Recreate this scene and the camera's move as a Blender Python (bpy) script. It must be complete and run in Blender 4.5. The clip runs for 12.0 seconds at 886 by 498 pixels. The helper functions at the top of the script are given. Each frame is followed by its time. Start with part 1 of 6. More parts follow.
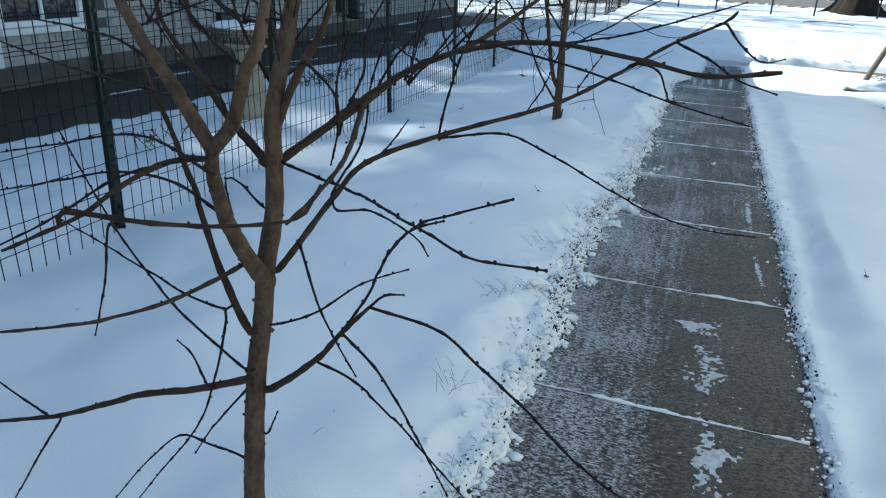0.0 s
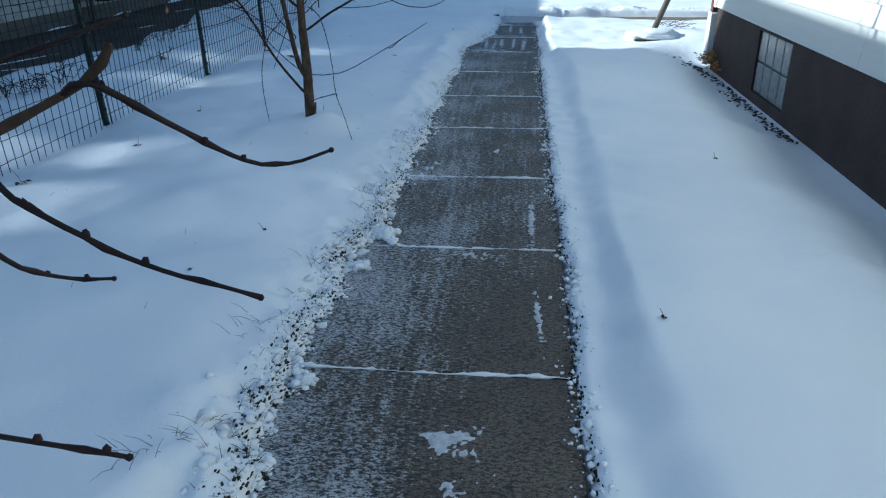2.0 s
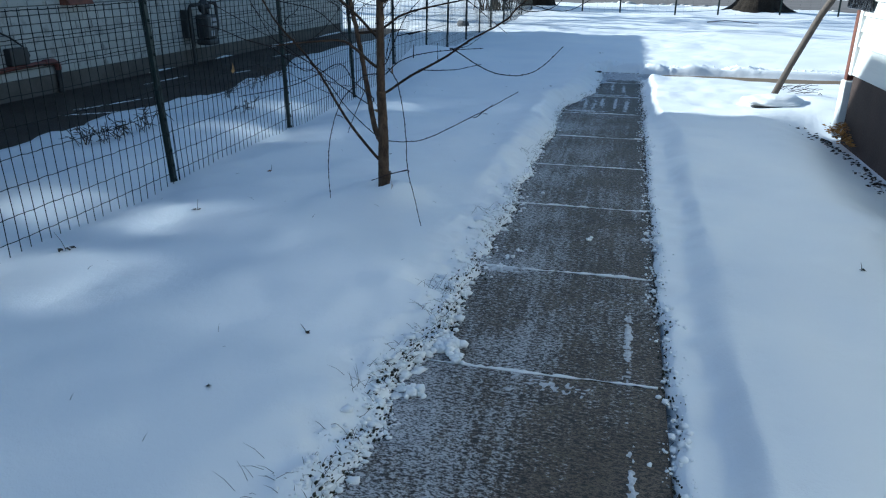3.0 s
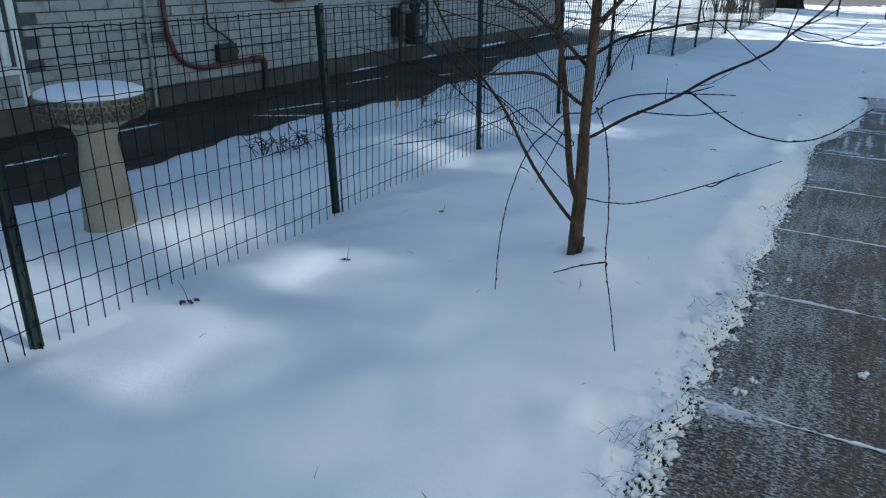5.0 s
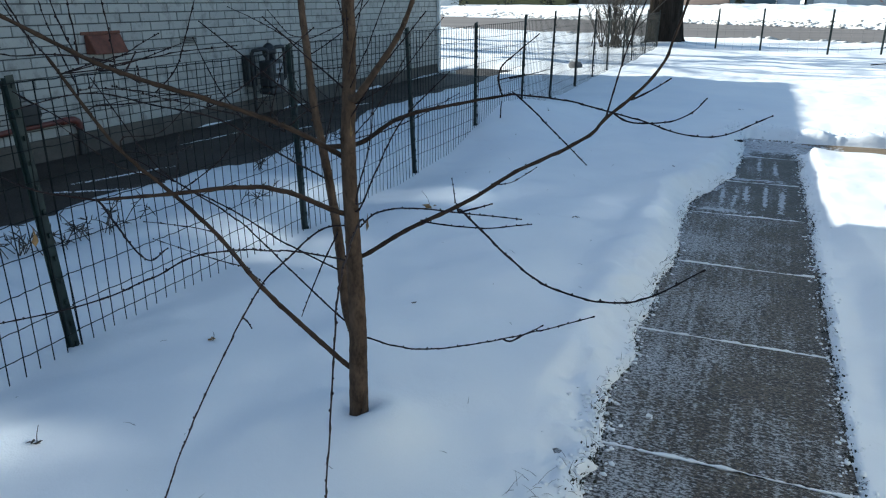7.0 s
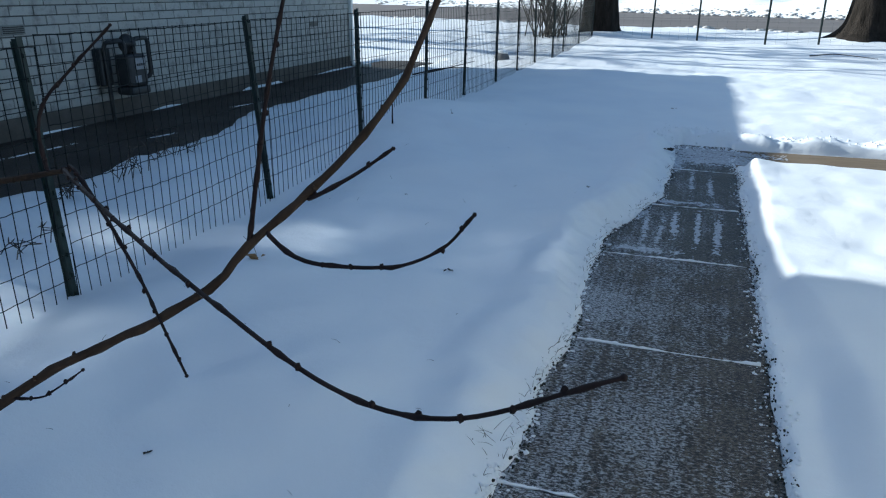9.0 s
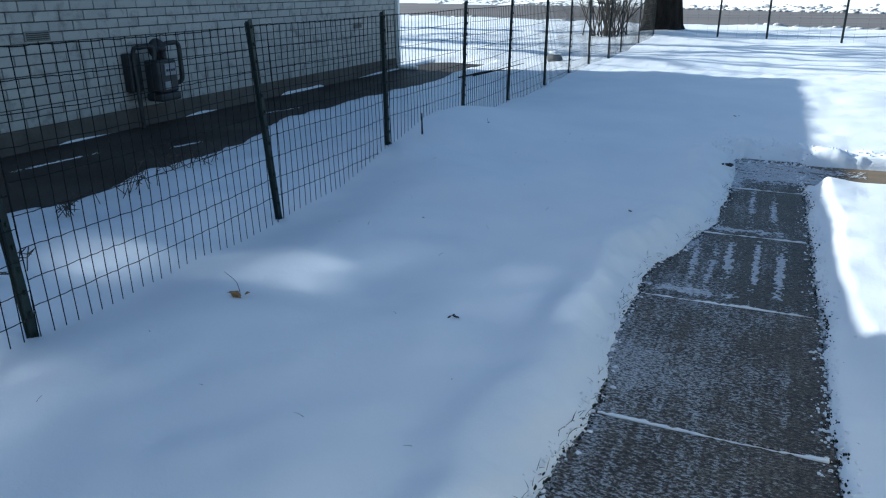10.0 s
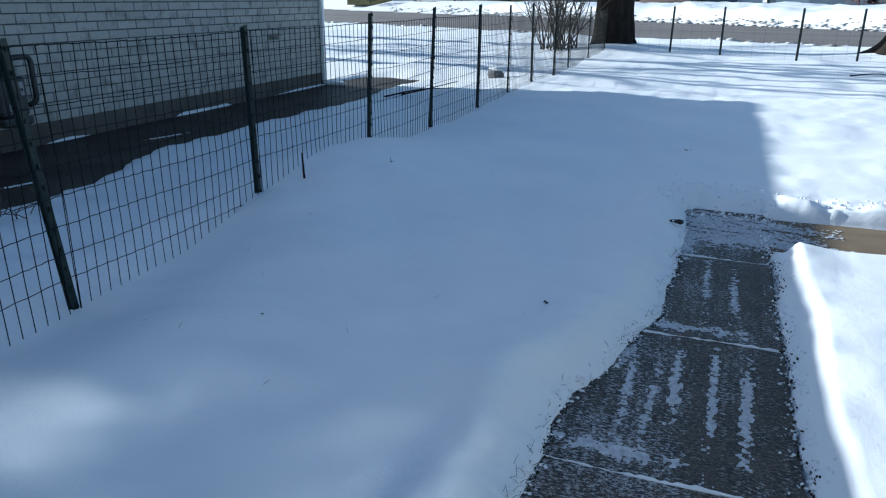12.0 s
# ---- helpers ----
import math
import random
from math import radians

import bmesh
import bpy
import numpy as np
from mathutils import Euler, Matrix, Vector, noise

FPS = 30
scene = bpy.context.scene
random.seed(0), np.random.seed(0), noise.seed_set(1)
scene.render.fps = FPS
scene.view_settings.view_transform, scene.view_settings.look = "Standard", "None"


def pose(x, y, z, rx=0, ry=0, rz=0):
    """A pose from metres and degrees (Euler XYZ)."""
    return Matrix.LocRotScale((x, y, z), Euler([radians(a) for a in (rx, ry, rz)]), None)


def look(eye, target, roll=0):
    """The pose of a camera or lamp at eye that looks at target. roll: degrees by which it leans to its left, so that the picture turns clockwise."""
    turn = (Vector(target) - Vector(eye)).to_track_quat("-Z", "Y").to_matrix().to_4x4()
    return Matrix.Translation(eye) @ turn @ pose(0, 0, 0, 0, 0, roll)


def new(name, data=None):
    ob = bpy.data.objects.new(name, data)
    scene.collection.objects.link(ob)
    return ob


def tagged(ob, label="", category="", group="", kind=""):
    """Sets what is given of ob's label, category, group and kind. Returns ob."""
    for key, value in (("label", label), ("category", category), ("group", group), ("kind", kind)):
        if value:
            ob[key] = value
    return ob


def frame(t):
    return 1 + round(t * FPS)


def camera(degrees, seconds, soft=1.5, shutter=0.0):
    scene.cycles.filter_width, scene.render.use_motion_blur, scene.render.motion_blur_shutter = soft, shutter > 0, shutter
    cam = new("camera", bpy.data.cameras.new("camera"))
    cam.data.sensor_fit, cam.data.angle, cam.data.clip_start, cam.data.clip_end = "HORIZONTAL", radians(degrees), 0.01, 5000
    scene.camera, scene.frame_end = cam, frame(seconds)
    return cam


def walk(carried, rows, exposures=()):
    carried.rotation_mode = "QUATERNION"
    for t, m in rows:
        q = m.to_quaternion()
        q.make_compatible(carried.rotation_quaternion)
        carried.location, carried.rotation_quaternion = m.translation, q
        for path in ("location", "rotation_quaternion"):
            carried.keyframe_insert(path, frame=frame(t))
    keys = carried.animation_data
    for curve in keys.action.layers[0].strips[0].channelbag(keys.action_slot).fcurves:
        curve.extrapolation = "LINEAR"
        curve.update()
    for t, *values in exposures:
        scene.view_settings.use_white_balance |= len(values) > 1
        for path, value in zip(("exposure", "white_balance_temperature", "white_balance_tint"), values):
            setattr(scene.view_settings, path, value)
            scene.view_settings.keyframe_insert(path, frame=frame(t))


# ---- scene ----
cam = camera(63.2, 12.0, 1.15)
PATH = [
    (0, (0.117, 0.061, 1.431), (-0.485, 1.816, 0.684), 2.4),
    (0.4, (0.156, 0.303, 1.411), (-0.509, 2.024, 0.638), -0.7),
    (0.5, (0.158, 0.362, 1.395), (-0.534, 2.067, 0.612), -0.7),
    (0.8, (0.193, 0.488, 1.394), (-0.534, 2.151, 0.554), 0.9),
    (1, (0.253, 0.584, 1.381), (-0.455, 2.268, 0.568), -1.1),
    (1.2, (0.259, 0.728, 1.412), (-0.352, 2.442, 0.583), -0.1),
    (1.5, (0.365, 1.018, 1.395), (-0.056, 2.79, 0.569), 1.6),
    (2, (0.44, 1.327, 1.424), (0.246, 3.136, 0.596), -0.7),
    (2.5, (0.428, 1.752, 1.454), (0.011, 3.559, 0.706), -0.1),
    (3, (0.402, 1.991, 1.468), (-0.037, 3.804, 0.746), 0.2),
    (3.5, (0.243, 2.295, 1.465), (-0.419, 4.033, 0.73), -1.5),
    (3.7, (0.209, 2.408, 1.423), (-0.54, 4.098, 0.661), -1.5),
    (5.3, (0.063, 3.125, 1.54), (-0.869, 4.734, 0.803), 0.9),
    (5.5, (0.049, 3.219, 1.528), (-0.851, 4.835, 0.767), 0.8),
    (6, (0.059, 3.565, 1.488), (-0.844, 5.162, 0.692), -1.2),
    (6.5, (0.14, 3.92, 1.553), (-0.7, 5.581, 0.823), 0.4),
    (7, (0.162, 4.252, 1.593), (-0.579, 5.991, 0.94), -0.1),
    (7.5, (0.191, 4.624, 1.57), (-0.448, 6.39, 0.881), -2.3),
    (7.7, (0.227, 4.802, 1.559), (-0.423, 6.571, 0.89), -3.2),
    (9.3, (0.231, 5.987, 1.535), (-0.381, 7.767, 0.857), 0.7),
    (9.5, (0.257, 6.097, 1.543), (-0.403, 7.881, 0.923), 0.2),
    (10, (0.271, 6.456, 1.542), (-0.489, 8.176, 0.86), -0.6),
    (10.5, (0.242, 6.821, 1.533), (-0.453, 8.569, 0.853), 1.3),
    (11, (0.236, 7.205, 1.558), (-0.36, 8.992, 0.886), -0.3),
    (11.5, (0.242, 7.658, 1.539), (-0.442, 9.41, 0.858), -1.5),
    (12, (0.225, 7.932, 1.556), (-0.436, 9.7, 0.893), 0.4),
]
EXPOSURES = [(0.0, 1.26, 5800, -1), (1.0, 1.32, 5900, 0), (1.5, 1.01, 5500, -1), (2.0, 0.81, 5270, -1), (2.5, 0.81, 5330, 0), (3.5, 0.82, 5380, 1), (5.5, 1.10, 5940, 3), (6.5, 1.15, 5980, 3), (7.5, 0.97, 5750, 1), (9.5, 0.70, 5480, 3), (10.0, 0.80, 5430, 3), (10.5, 0.77, 5420, 3), (11.0, 0.61, 5370, 4), (11.5, 0.55, 5270, 4), (12.0, 0.66, 5360, 3)]
walk(cam, [(t, look(eye, target, roll)) for t, eye, target, roll in PATH], EXPOSURES)

# ---- world, sun, lamps for light thrown back by unseen window panes ----
SUN_DIR = Vector((1.0, -0.10, -0.367)).normalized()      # the way the sunlight travels
world = bpy.data.worlds.new("world")
scene.world = world
world.use_nodes = True
wn = world.node_tree
sky = wn.nodes.new("ShaderNodeTexSky")
sky.sky_type, sky.sun_disc = "NISHITA", False
sky.sun_elevation, sky.sun_rotation = radians(20.1), radians(276)
wn.links.new(sky.outputs[0], wn.nodes["Background"].inputs[0])
wn.nodes["Background"].inputs[1].default_value = 0.093
sun = new("sun", bpy.data.lights.new("sun", "SUN"))
sun.data.energy, sun.data.angle, sun.data.color = 5.0, radians(0.53), (1.0, 0.93, 0.82)
sun.matrix_world = look((-40, 4, 20), Vector((-40, 4, 20)) + SUN_DIR)
PANE_WAY = Vector((-1.0, 0.0, -0.367)).normalized()      # sunlight mirrored by the sashes of the house's windows
SASHES = [(4.62, 1.80, 0.66, 0.27, 1.0), (4.62, 2.14, 0.66, 0.24, 0.8), (5.56, 1.78, 0.52, 0.25, 0.95), (5.70, 2.10, 0.55, 0.24, 0.8),
          (7.95, 1.85, 0.60, 0.20, 0.9), (8.15, 2.10, 0.55, 0.24, 0.8), (9.52, 1.73, 0.50, 0.22, 0.9), (9.30, 2.13, 0.5, 0.24, 0.8),
          (4.75, 1.30, 0.9, 0.30, 0.16), (9.72, 1.22, 0.75, 0.16, 0.22), (9.95, 1.52, 0.5, 0.14, 0.16), (5.35, 1.46, 0.5, 0.16, 0.16)]
# area lamps stand in for sun off unseen panes; last four only mottle snow
for sy, sz, sw, sh, share in SASHES:
    lamp = new("pane_glint", bpy.data.lights.new("pane_glint", "AREA"))
    lamp.data.shape, lamp.data.size, lamp.data.size_y = "RECTANGLE", sw, sh
    lamp.data.spread, lamp.data.energy, lamp.data.color = radians(3.2), 1.6 * share * sw * sh, (1.0, 0.95, 0.86)
    lamp.matrix_world = look((2.42, sy, sz), Vector((2.42, sy, sz)) + PANE_WAY)

# ---- materials ----
def rgb(c):
    return (c[0], c[1], c[2], 1.0)


def mat(name, rough=0.7, metal=0.0):
    m = bpy.data.materials.new(name)
    m.use_nodes = True
    b = m.node_tree.nodes["Principled BSDF"]
    b.inputs["Roughness"].default_value, b.inputs["Metallic"].default_value = rough, metal
    return m, m.node_tree, b


def link(nt, a, b):
    nt.links.new(a, b)


def place(nt, scale=(1, 1, 1)):
    """World position, stretched."""
    g = nt.nodes.new("ShaderNodeNewGeometry")
    v = nt.nodes.new("ShaderNodeVectorMath")
    v.operation = "MULTIPLY"
    link(nt, g.outputs["Position"], v.inputs[0])
    v.inputs[1].default_value = scale
    return v.outputs[0]


def grain(nt, scale, detail=4.0, rough=0.55, stretch=(1, 1, 1)):
    n = nt.nodes.new("ShaderNodeTexNoise")
    n.inputs["Scale"].default_value, n.inputs["Detail"].default_value, n.inputs["Roughness"].default_value = scale, detail, rough
    link(nt, place(nt, stretch), n.inputs["Vector"])
    return n.outputs["Fac"]


def ramp(nt, fac, a, b, low=0.0, high=1.0):
    r = nt.nodes.new("ShaderNodeMapRange")
    r.inputs[1].default_value, r.inputs[2].default_value, r.inputs[3].default_value, r.inputs[4].default_value = a, b, low, high
    link(nt, fac, r.inputs[0])
    return r.outputs[0]


def sums(nt, op, a, b):
    m = nt.nodes.new("ShaderNodeMath")
    m.operation = op
    for i, v in enumerate((a, b)):
        if isinstance(v, (int, float)):
            m.inputs[i].default_value = v
        else:
            link(nt, v, m.inputs[i])
    return m.outputs[0]


def mix(nt, fac, a, b):
    m = nt.nodes.new("ShaderNodeMix")
    m.data_type = "RGBA"
    if isinstance(fac, (int, float)):
        m.inputs[0].default_value = fac
    else:
        link(nt, fac, m.inputs[0])
    for i, v in ((6, a), (7, b)):
        if isinstance(v, tuple):
            m.inputs[i].default_value = rgb(v)
        else:
            link(nt, v, m.inputs[i])
    return m.outputs[2]


def bump(nt, bsdf, height, strength=0.3, dist=0.01):
    b = nt.nodes.new("ShaderNodeBump")
    b.inputs["Strength"].default_value, b.inputs["Distance"].default_value = strength, dist
    link(nt, height, b.inputs["Height"])
    link(nt, b.outputs[0], bsdf.inputs["Normal"])


def plain(name, a, b, scale=12.0, rough=0.7, metal=0.0, relief=0.2, dist=0.003, fine=90.0, stretch=(1, 1, 1)):
    """Two tones at two scales, with relief."""
    m, nt, bs = mat(name, rough, metal)
    big, small = grain(nt, scale, 4, 0.6, stretch), grain(nt, fine, 3, 0.6, stretch)
    f = ramp(nt, sums(nt, "ADD", sums(nt, "MULTIPLY", big, 0.65), sums(nt, "MULTIPLY", small, 0.35)), 0.36, 0.64)
    link(nt, mix(nt, f, a, b), bs.inputs["Base Color"])
    link(nt, ramp(nt, small, 0.3, 0.7, max(rough - 0.12, 0.05), min(rough + 0.12, 1.0)), bs.inputs["Roughness"])
    bump(nt, bs, small, relief, dist)
    return m


def varied(name, a, b, c, scale=8.0, rough=0.8, relief=0.3, dist=0.003, fine=70.0, stretch=(1, 1, 1)):
    """As plain, with a tone for each piece from Object Info's Random."""
    m, nt, bs = mat(name, rough)
    info = nt.nodes.new("ShaderNodeObjectInfo")
    isl = nt.nodes.new("ShaderNodeNewGeometry")
    pick = sums(nt, "FRACT", sums(nt, "ADD", info.outputs["Random"], isl.outputs["Random Per Island"]), 0.0)
    big, small = grain(nt, scale, 5, 0.62, stretch), grain(nt, fine, 3, 0.6, stretch)
    col = mix(nt, ramp(nt, pick, 0, 1, 0.0, 0.8), a, b)
    col = mix(nt, ramp(nt, big, 0.52, 0.72), col, c)
    link(nt, mix(nt, ramp(nt, small, 0.62, 0.72, 0, 0.7), col, c), bs.inputs["Base Color"])
    bump(nt, bs, sums(nt, "ADD", big, small), relief, dist)
    return m


def snow_material(name, a, b, relief=0.4):
    m, nt, bs = mat(name, 0.55)
    wide, mid, small = grain(nt, 0.9, 3), grain(nt, 4.5, 5, 0.6), grain(nt, 160, 2)
    link(nt, mix(nt, ramp(nt, wide, 0.35, 0.65), a, b), bs.inputs["Base Color"])
    bump(nt, bs, sums(nt, "ADD", sums(nt, "MULTIPLY", mid, 1.3), sums(nt, "MULTIPLY", small, 0.16)), relief, 0.02)
    bs.inputs["Specular IOR Level"].default_value = 0.25
    return m


def concrete_material(name, dark, light, bias, frost_tone=(0.60, 0.62, 0.66)):
    """Scraped concrete: frost in fine flecks across the walk, thick towards the shovelled side, lengthwise scrape marks, bare brown patches."""
    m, nt, bs = mat(name, 0.75)
    sep = nt.nodes.new("ShaderNodeSeparateXYZ")
    link(nt, place(nt), sep.inputs[0])
    big, mid = grain(nt, 1.9, 4, 0.62), grain(nt, 8, 5, 0.68)
    fleck, fine = grain(nt, 60, 5, 0.74, (0.72, 1.35, 1)), grain(nt, 210, 3, 0.7)
    clump = grain(nt, 17, 6, 0.74, (1.0, 0.8, 1))
    scrape = grain(nt, 8, 3, 0.6, (3.6, 0.12, 1))
    bare = grain(nt, 2.1, 4, 0.6, (1.2, 0.8, 1))
    col = mix(nt, ramp(nt, big, 0.38, 0.62), dark, light)
    col = mix(nt, ramp(nt, mid, 0.50, 0.72, 0, 0.6), col, (0.075, 0.070, 0.034))
    col = mix(nt, ramp(nt, clump, 0.52, 0.70, 0, 0.55), col, (0.150, 0.108, 0.088))
    col = mix(nt, ramp(nt, fine, 0.42, 0.64, 0.0, 0.45), col, light)
    pits = sums(nt, "ADD", fleck, sums(nt, "MULTIPLY", sums(nt, "SUBTRACT", mid, 0.5), 0.3))
    col = mix(nt, ramp(nt, pits, 0.43, 0.50, 0.93, 0.0), col, (0.008, 0.008, 0.009))
    # thawed stretch of the first slabs
    thaw = sums(nt, "MULTIPLY", ramp(nt, sep.outputs["X"], 0.10, 0.34), ramp(nt, sep.outputs["Y"], 4.5, 3.2))
    side = ramp(nt, sep.outputs["X"], -0.34, 0.30, 0.135, 0.020)
    level = sums(nt, "ADD", side, ramp(nt, bare, 0.38, 0.62, -0.075, 0.04))
    level = sums(nt, "SUBTRACT", level, sums(nt, "MULTIPLY", thaw, 0.19))
    level = sums(nt, "ADD", level, sums(nt, "MULTIPLY", sums(nt, "SUBTRACT", scrape, 0.5), 0.27))
    level = sums(nt, "ADD", level, sums(nt, "MULTIPLY", sums(nt, "SUBTRACT", clump, 0.5), 0.26))
    level = sums(nt, "ADD", sums(nt, "ADD", fleck, level), bias)
    frost = ramp(nt, level, 0.54, 0.66, 0.0, 0.80)
    flaw = grain(nt, 105, 3, 0.72, (0.75, 1.4, 1.3))
    col = mix(nt, frost, col, frost_tone)
    link(nt, mix(nt, ramp(nt, flaw, 0.43, 0.49, 0.92, 0.0), col, (0.012, 0.011, 0.011)), bs.inputs["Base Color"])
    link(nt, ramp(nt, frost, 0, 1, 0.55, 0.85), bs.inputs["Roughness"])
    bump(nt, bs, sums(nt, "ADD", fleck, sums(nt, "MULTIPLY", frost, 0.5)), 0.7, 0.008)
    return m


def matte(m, level=0.12):
    m.node_tree.nodes["Principled BSDF"].inputs["Specular IOR Level"].default_value = level


SNOW = snow_material("snow", (0.80, 0.82, 0.85), (0.86, 0.87, 0.88))
SNOW_LUMP = snow_material("snow_lump", (0.80, 0.82, 0.85), (0.87, 0.88, 0.89), 0.6)
SNOW_DIRTY = plain("dirty_snow", (0.16, 0.14, 0.12), (0.70, 0.70, 0.70), 2.2, 0.8, 0, 0.5, 0.03, 14)
FROST = plain("thin_frost", (0.34, 0.35, 0.38), (0.64, 0.66, 0.69), 40, 0.8, 0, 0.4, 0.004, 150)
CONCRETE = concrete_material("scraped_concrete", (0.088, 0.060, 0.036), (0.165, 0.128, 0.094), 0.028)
CONCRETE_FAR = concrete_material("wet_concrete", (0.062, 0.046, 0.030), (0.125, 0.103, 0.080), 0.0)
WALK_TAN = plain("bare_walk_concrete", (0.12, 0.085, 0.05), (0.20, 0.15, 0.095), 5, 0.8, 0, 0.4, 0.004, 60, (0.4, 3, 1))
ASPHALT = plain("damp_asphalt", (0.034, 0.028, 0.024), (0.078, 0.066, 0.056), 1.4, 0.6, 0, 0.5, 0.006, 120)
ROAD = plain("road_asphalt", (0.10, 0.085, 0.075), (0.19, 0.165, 0.15), 0.5, 0.7, 0, 0.4, 0.006, 9, (0.15, 1.0, 1))
BRICK = varied("white_painted_brick", (0.385, 0.385, 0.365), (0.315, 0.315, 0.30), (0.175, 0.175, 0.165), 5, 0.75, 0.4, 0.003, 60)
MORTAR = plain("mortar", (0.045, 0.048, 0.048), (0.10, 0.105, 0.105), 9, 0.9, 0, 0.5, 0.004, 70)
FOUNDATION = plain("grey_brown_foundation", (0.060, 0.053, 0.046), (0.115, 0.103, 0.090), 3, 0.9, 0, 0.6, 0.006, 40)
POST_GREEN = plain("dark_green_post_paint", (0.0045, 0.012, 0.011), (0.009, 0.023, 0.021), 20, 0.5, 0.1, 0.3, 0.001, 200)
WIRE = plain("dark_fence_wire", (0.006, 0.009, 0.010), (0.014, 0.017, 0.018), 20, 0.5, 0.3, 0.1, 0.0005, 200)
BARK = plain("young_bark", (0.034, 0.023, 0.016), (0.125, 0.083, 0.057), 24, 0.8, 0, 0.9, 0.003, 120, (1, 1, 0.45))
BARK_WARM = plain("warm_brown_bark", (0.025, 0.0165, 0.012), (0.064, 0.043, 0.031), 14, 0.8, 0, 0.5, 0.002, 110, (1, 1, 0.3))
TWIG = plain("dark_twig_bark", (0.011, 0.008, 0.009), (0.031, 0.020, 0.019), 16, 0.6, 0, 0.4, 0.001, 160)
OLD_BARK = plain("furrowed_old_bark", (0.010, 0.008, 0.006), (0.036, 0.029, 0.024), 5, 0.9, 0, 1.0, 0.05, 22, (1, 1, 0.22))
BATH = plain("weathered_cast_stone", (0.22, 0.205, 0.15), (0.34, 0.32, 0.24), 5, 0.9, 0, 0.6, 0.005, 60)
# pebble tones include the shade under the bowl's rim
PEBBLE = varied("pebble_rim", (0.12, 0.105, 0.075), (0.065, 0.056, 0.042), (0.05, 0.045, 0.04), 20, 0.8)
BLOCK_BROWN = plain("brown_painted_block", (0.026, 0.0155, 0.0125), (0.046, 0.029, 0.024), 4, 0.85, 0, 0.5, 0.004, 60)
SIDING = plain("white_siding", (0.56, 0.58, 0.56), (0.66, 0.67, 0.65), 2.5, 0.5, 0, 0.1, 0.001, 40, (1, 0.2, 3))
TRIM_WHITE = plain("white_trim_paint", (0.68, 0.69, 0.68), (0.80, 0.80, 0.79), 6, 0.5, 0, 0.15, 0.001, 60)
ROOFING = plain("grey_shingle", (0.06, 0.06, 0.06), (0.12, 0.115, 0.11), 3, 0.9, 0, 0.5, 0.006, 40)
METER_GREY = plain("grey_meter_paint", (0.022, 0.024, 0.027), (0.048, 0.05, 0.054), 10, 0.5, 0.2, 0.2, 0.001, 90)
METER_DARK = plain("dark_pipe_paint", (0.018, 0.02, 0.022), (0.04, 0.042, 0.045), 12, 0.5, 0.3, 0.2, 0.001, 90)
PAPER = plain("dial_face", (0.20, 0.21, 0.23), (0.30, 0.31, 0.33), 30, 0.4)
RED_PIPE = plain("red_plastic_pipe", (0.075, 0.018, 0.014), (0.13, 0.036, 0.027), 10, 0.5, 0, 0.2, 0.001, 80)
PIPE_PAINT = plain("chalky_pipe_paint", (0.26, 0.26, 0.25), (0.36, 0.36, 0.345), 10, 0.7, 0, 0.2, 0.001, 80)
RUST = plain("rust_red_metal", (0.085, 0.026, 0.016), (0.17, 0.06, 0.035), 14, 0.7, 0, 0.4, 0.002, 70)
BLACK_PLASTIC = plain("black_plastic", (0.010, 0.010, 0.011), (0.022, 0.022, 0.024), 12, 0.4, 0, 0.15, 0.001, 90)
GREY_METAL = plain("grey_galvanised", (0.13, 0.14, 0.14), (0.22, 0.23, 0.23), 14, 0.5, 0.5, 0.2, 0.001, 80)
POLE_BROWN = plain("weathered_brown_pole", (0.06, 0.048, 0.040), (0.11, 0.088, 0.072), 6, 0.7, 0, 0.4, 0.003, 60, (1, 1, 0.2))
DRY_LEAF = plain("dry_leaf", (0.16, 0.085, 0.03), (0.34, 0.21, 0.08), 30, 0.7)
LEAF_ORANGE = plain("orange_leaf_litter", (0.22, 0.09, 0.02), (0.42, 0.22, 0.05), 24, 0.8)
LEAF_DARK = plain("dark_leaf_litter", (0.008, 0.007, 0.006), (0.035, 0.026, 0.019), 24, 0.8)
GRASS = plain("frosted_grass", (0.014, 0.018, 0.012), (0.055, 0.052, 0.032), 18, 0.8)
WEED = plain("dry_weed", (0.035, 0.030, 0.026), (0.085, 0.07, 0.055), 20, 0.85)
for m in (BARK, BARK_WARM, TWIG, OLD_BARK, ASPHALT, WIRE):
    matte(m)
SOIL = plain("dark_turf", (0.010, 0.012, 0.007), (0.038, 0.036, 0.022), 30, 0.9)
ROCK = plain("grey_boulder", (0.10, 0.10, 0.105), (0.20, 0.20, 0.205), 5, 0.85, 0, 0.7, 0.01, 30)


def glass_material(name, tint, rough):
    m, nt, bs = mat(name, rough)
    n = grain(nt, 22, 3)
    link(nt, mix(nt, ramp(nt, n, 0.3, 0.7), tint, tuple(0.6 * c for c in tint)), bs.inputs["Base Color"])
    bs.inputs["IOR"].default_value = 1.5
    bump(nt, bs, grain(nt, 9, 2), 0.25, 0.01)
    return m


DARK_GLASS = glass_material("dark_window_glass", (0.012, 0.014, 0.018), 0.06)
GLASS_BLOCK = glass_material("glass_block", (0.22, 0.24, 0.24), 0.22)


def wall_paint(name, c):
    return plain(name, tuple(0.8 * v for v in c), c, 0.8, 0.8, 0, 0.2, 0.003, 20, (1, 1, 3))


# ---- mesh helpers ----
def emit(name, bm, material, parent=None, label="", smooth=False):
    me = bpy.data.meshes.new(name)
    bm.to_mesh(me)
    bm.free()
    return emit_mesh(name, me, material, parent, label, smooth)


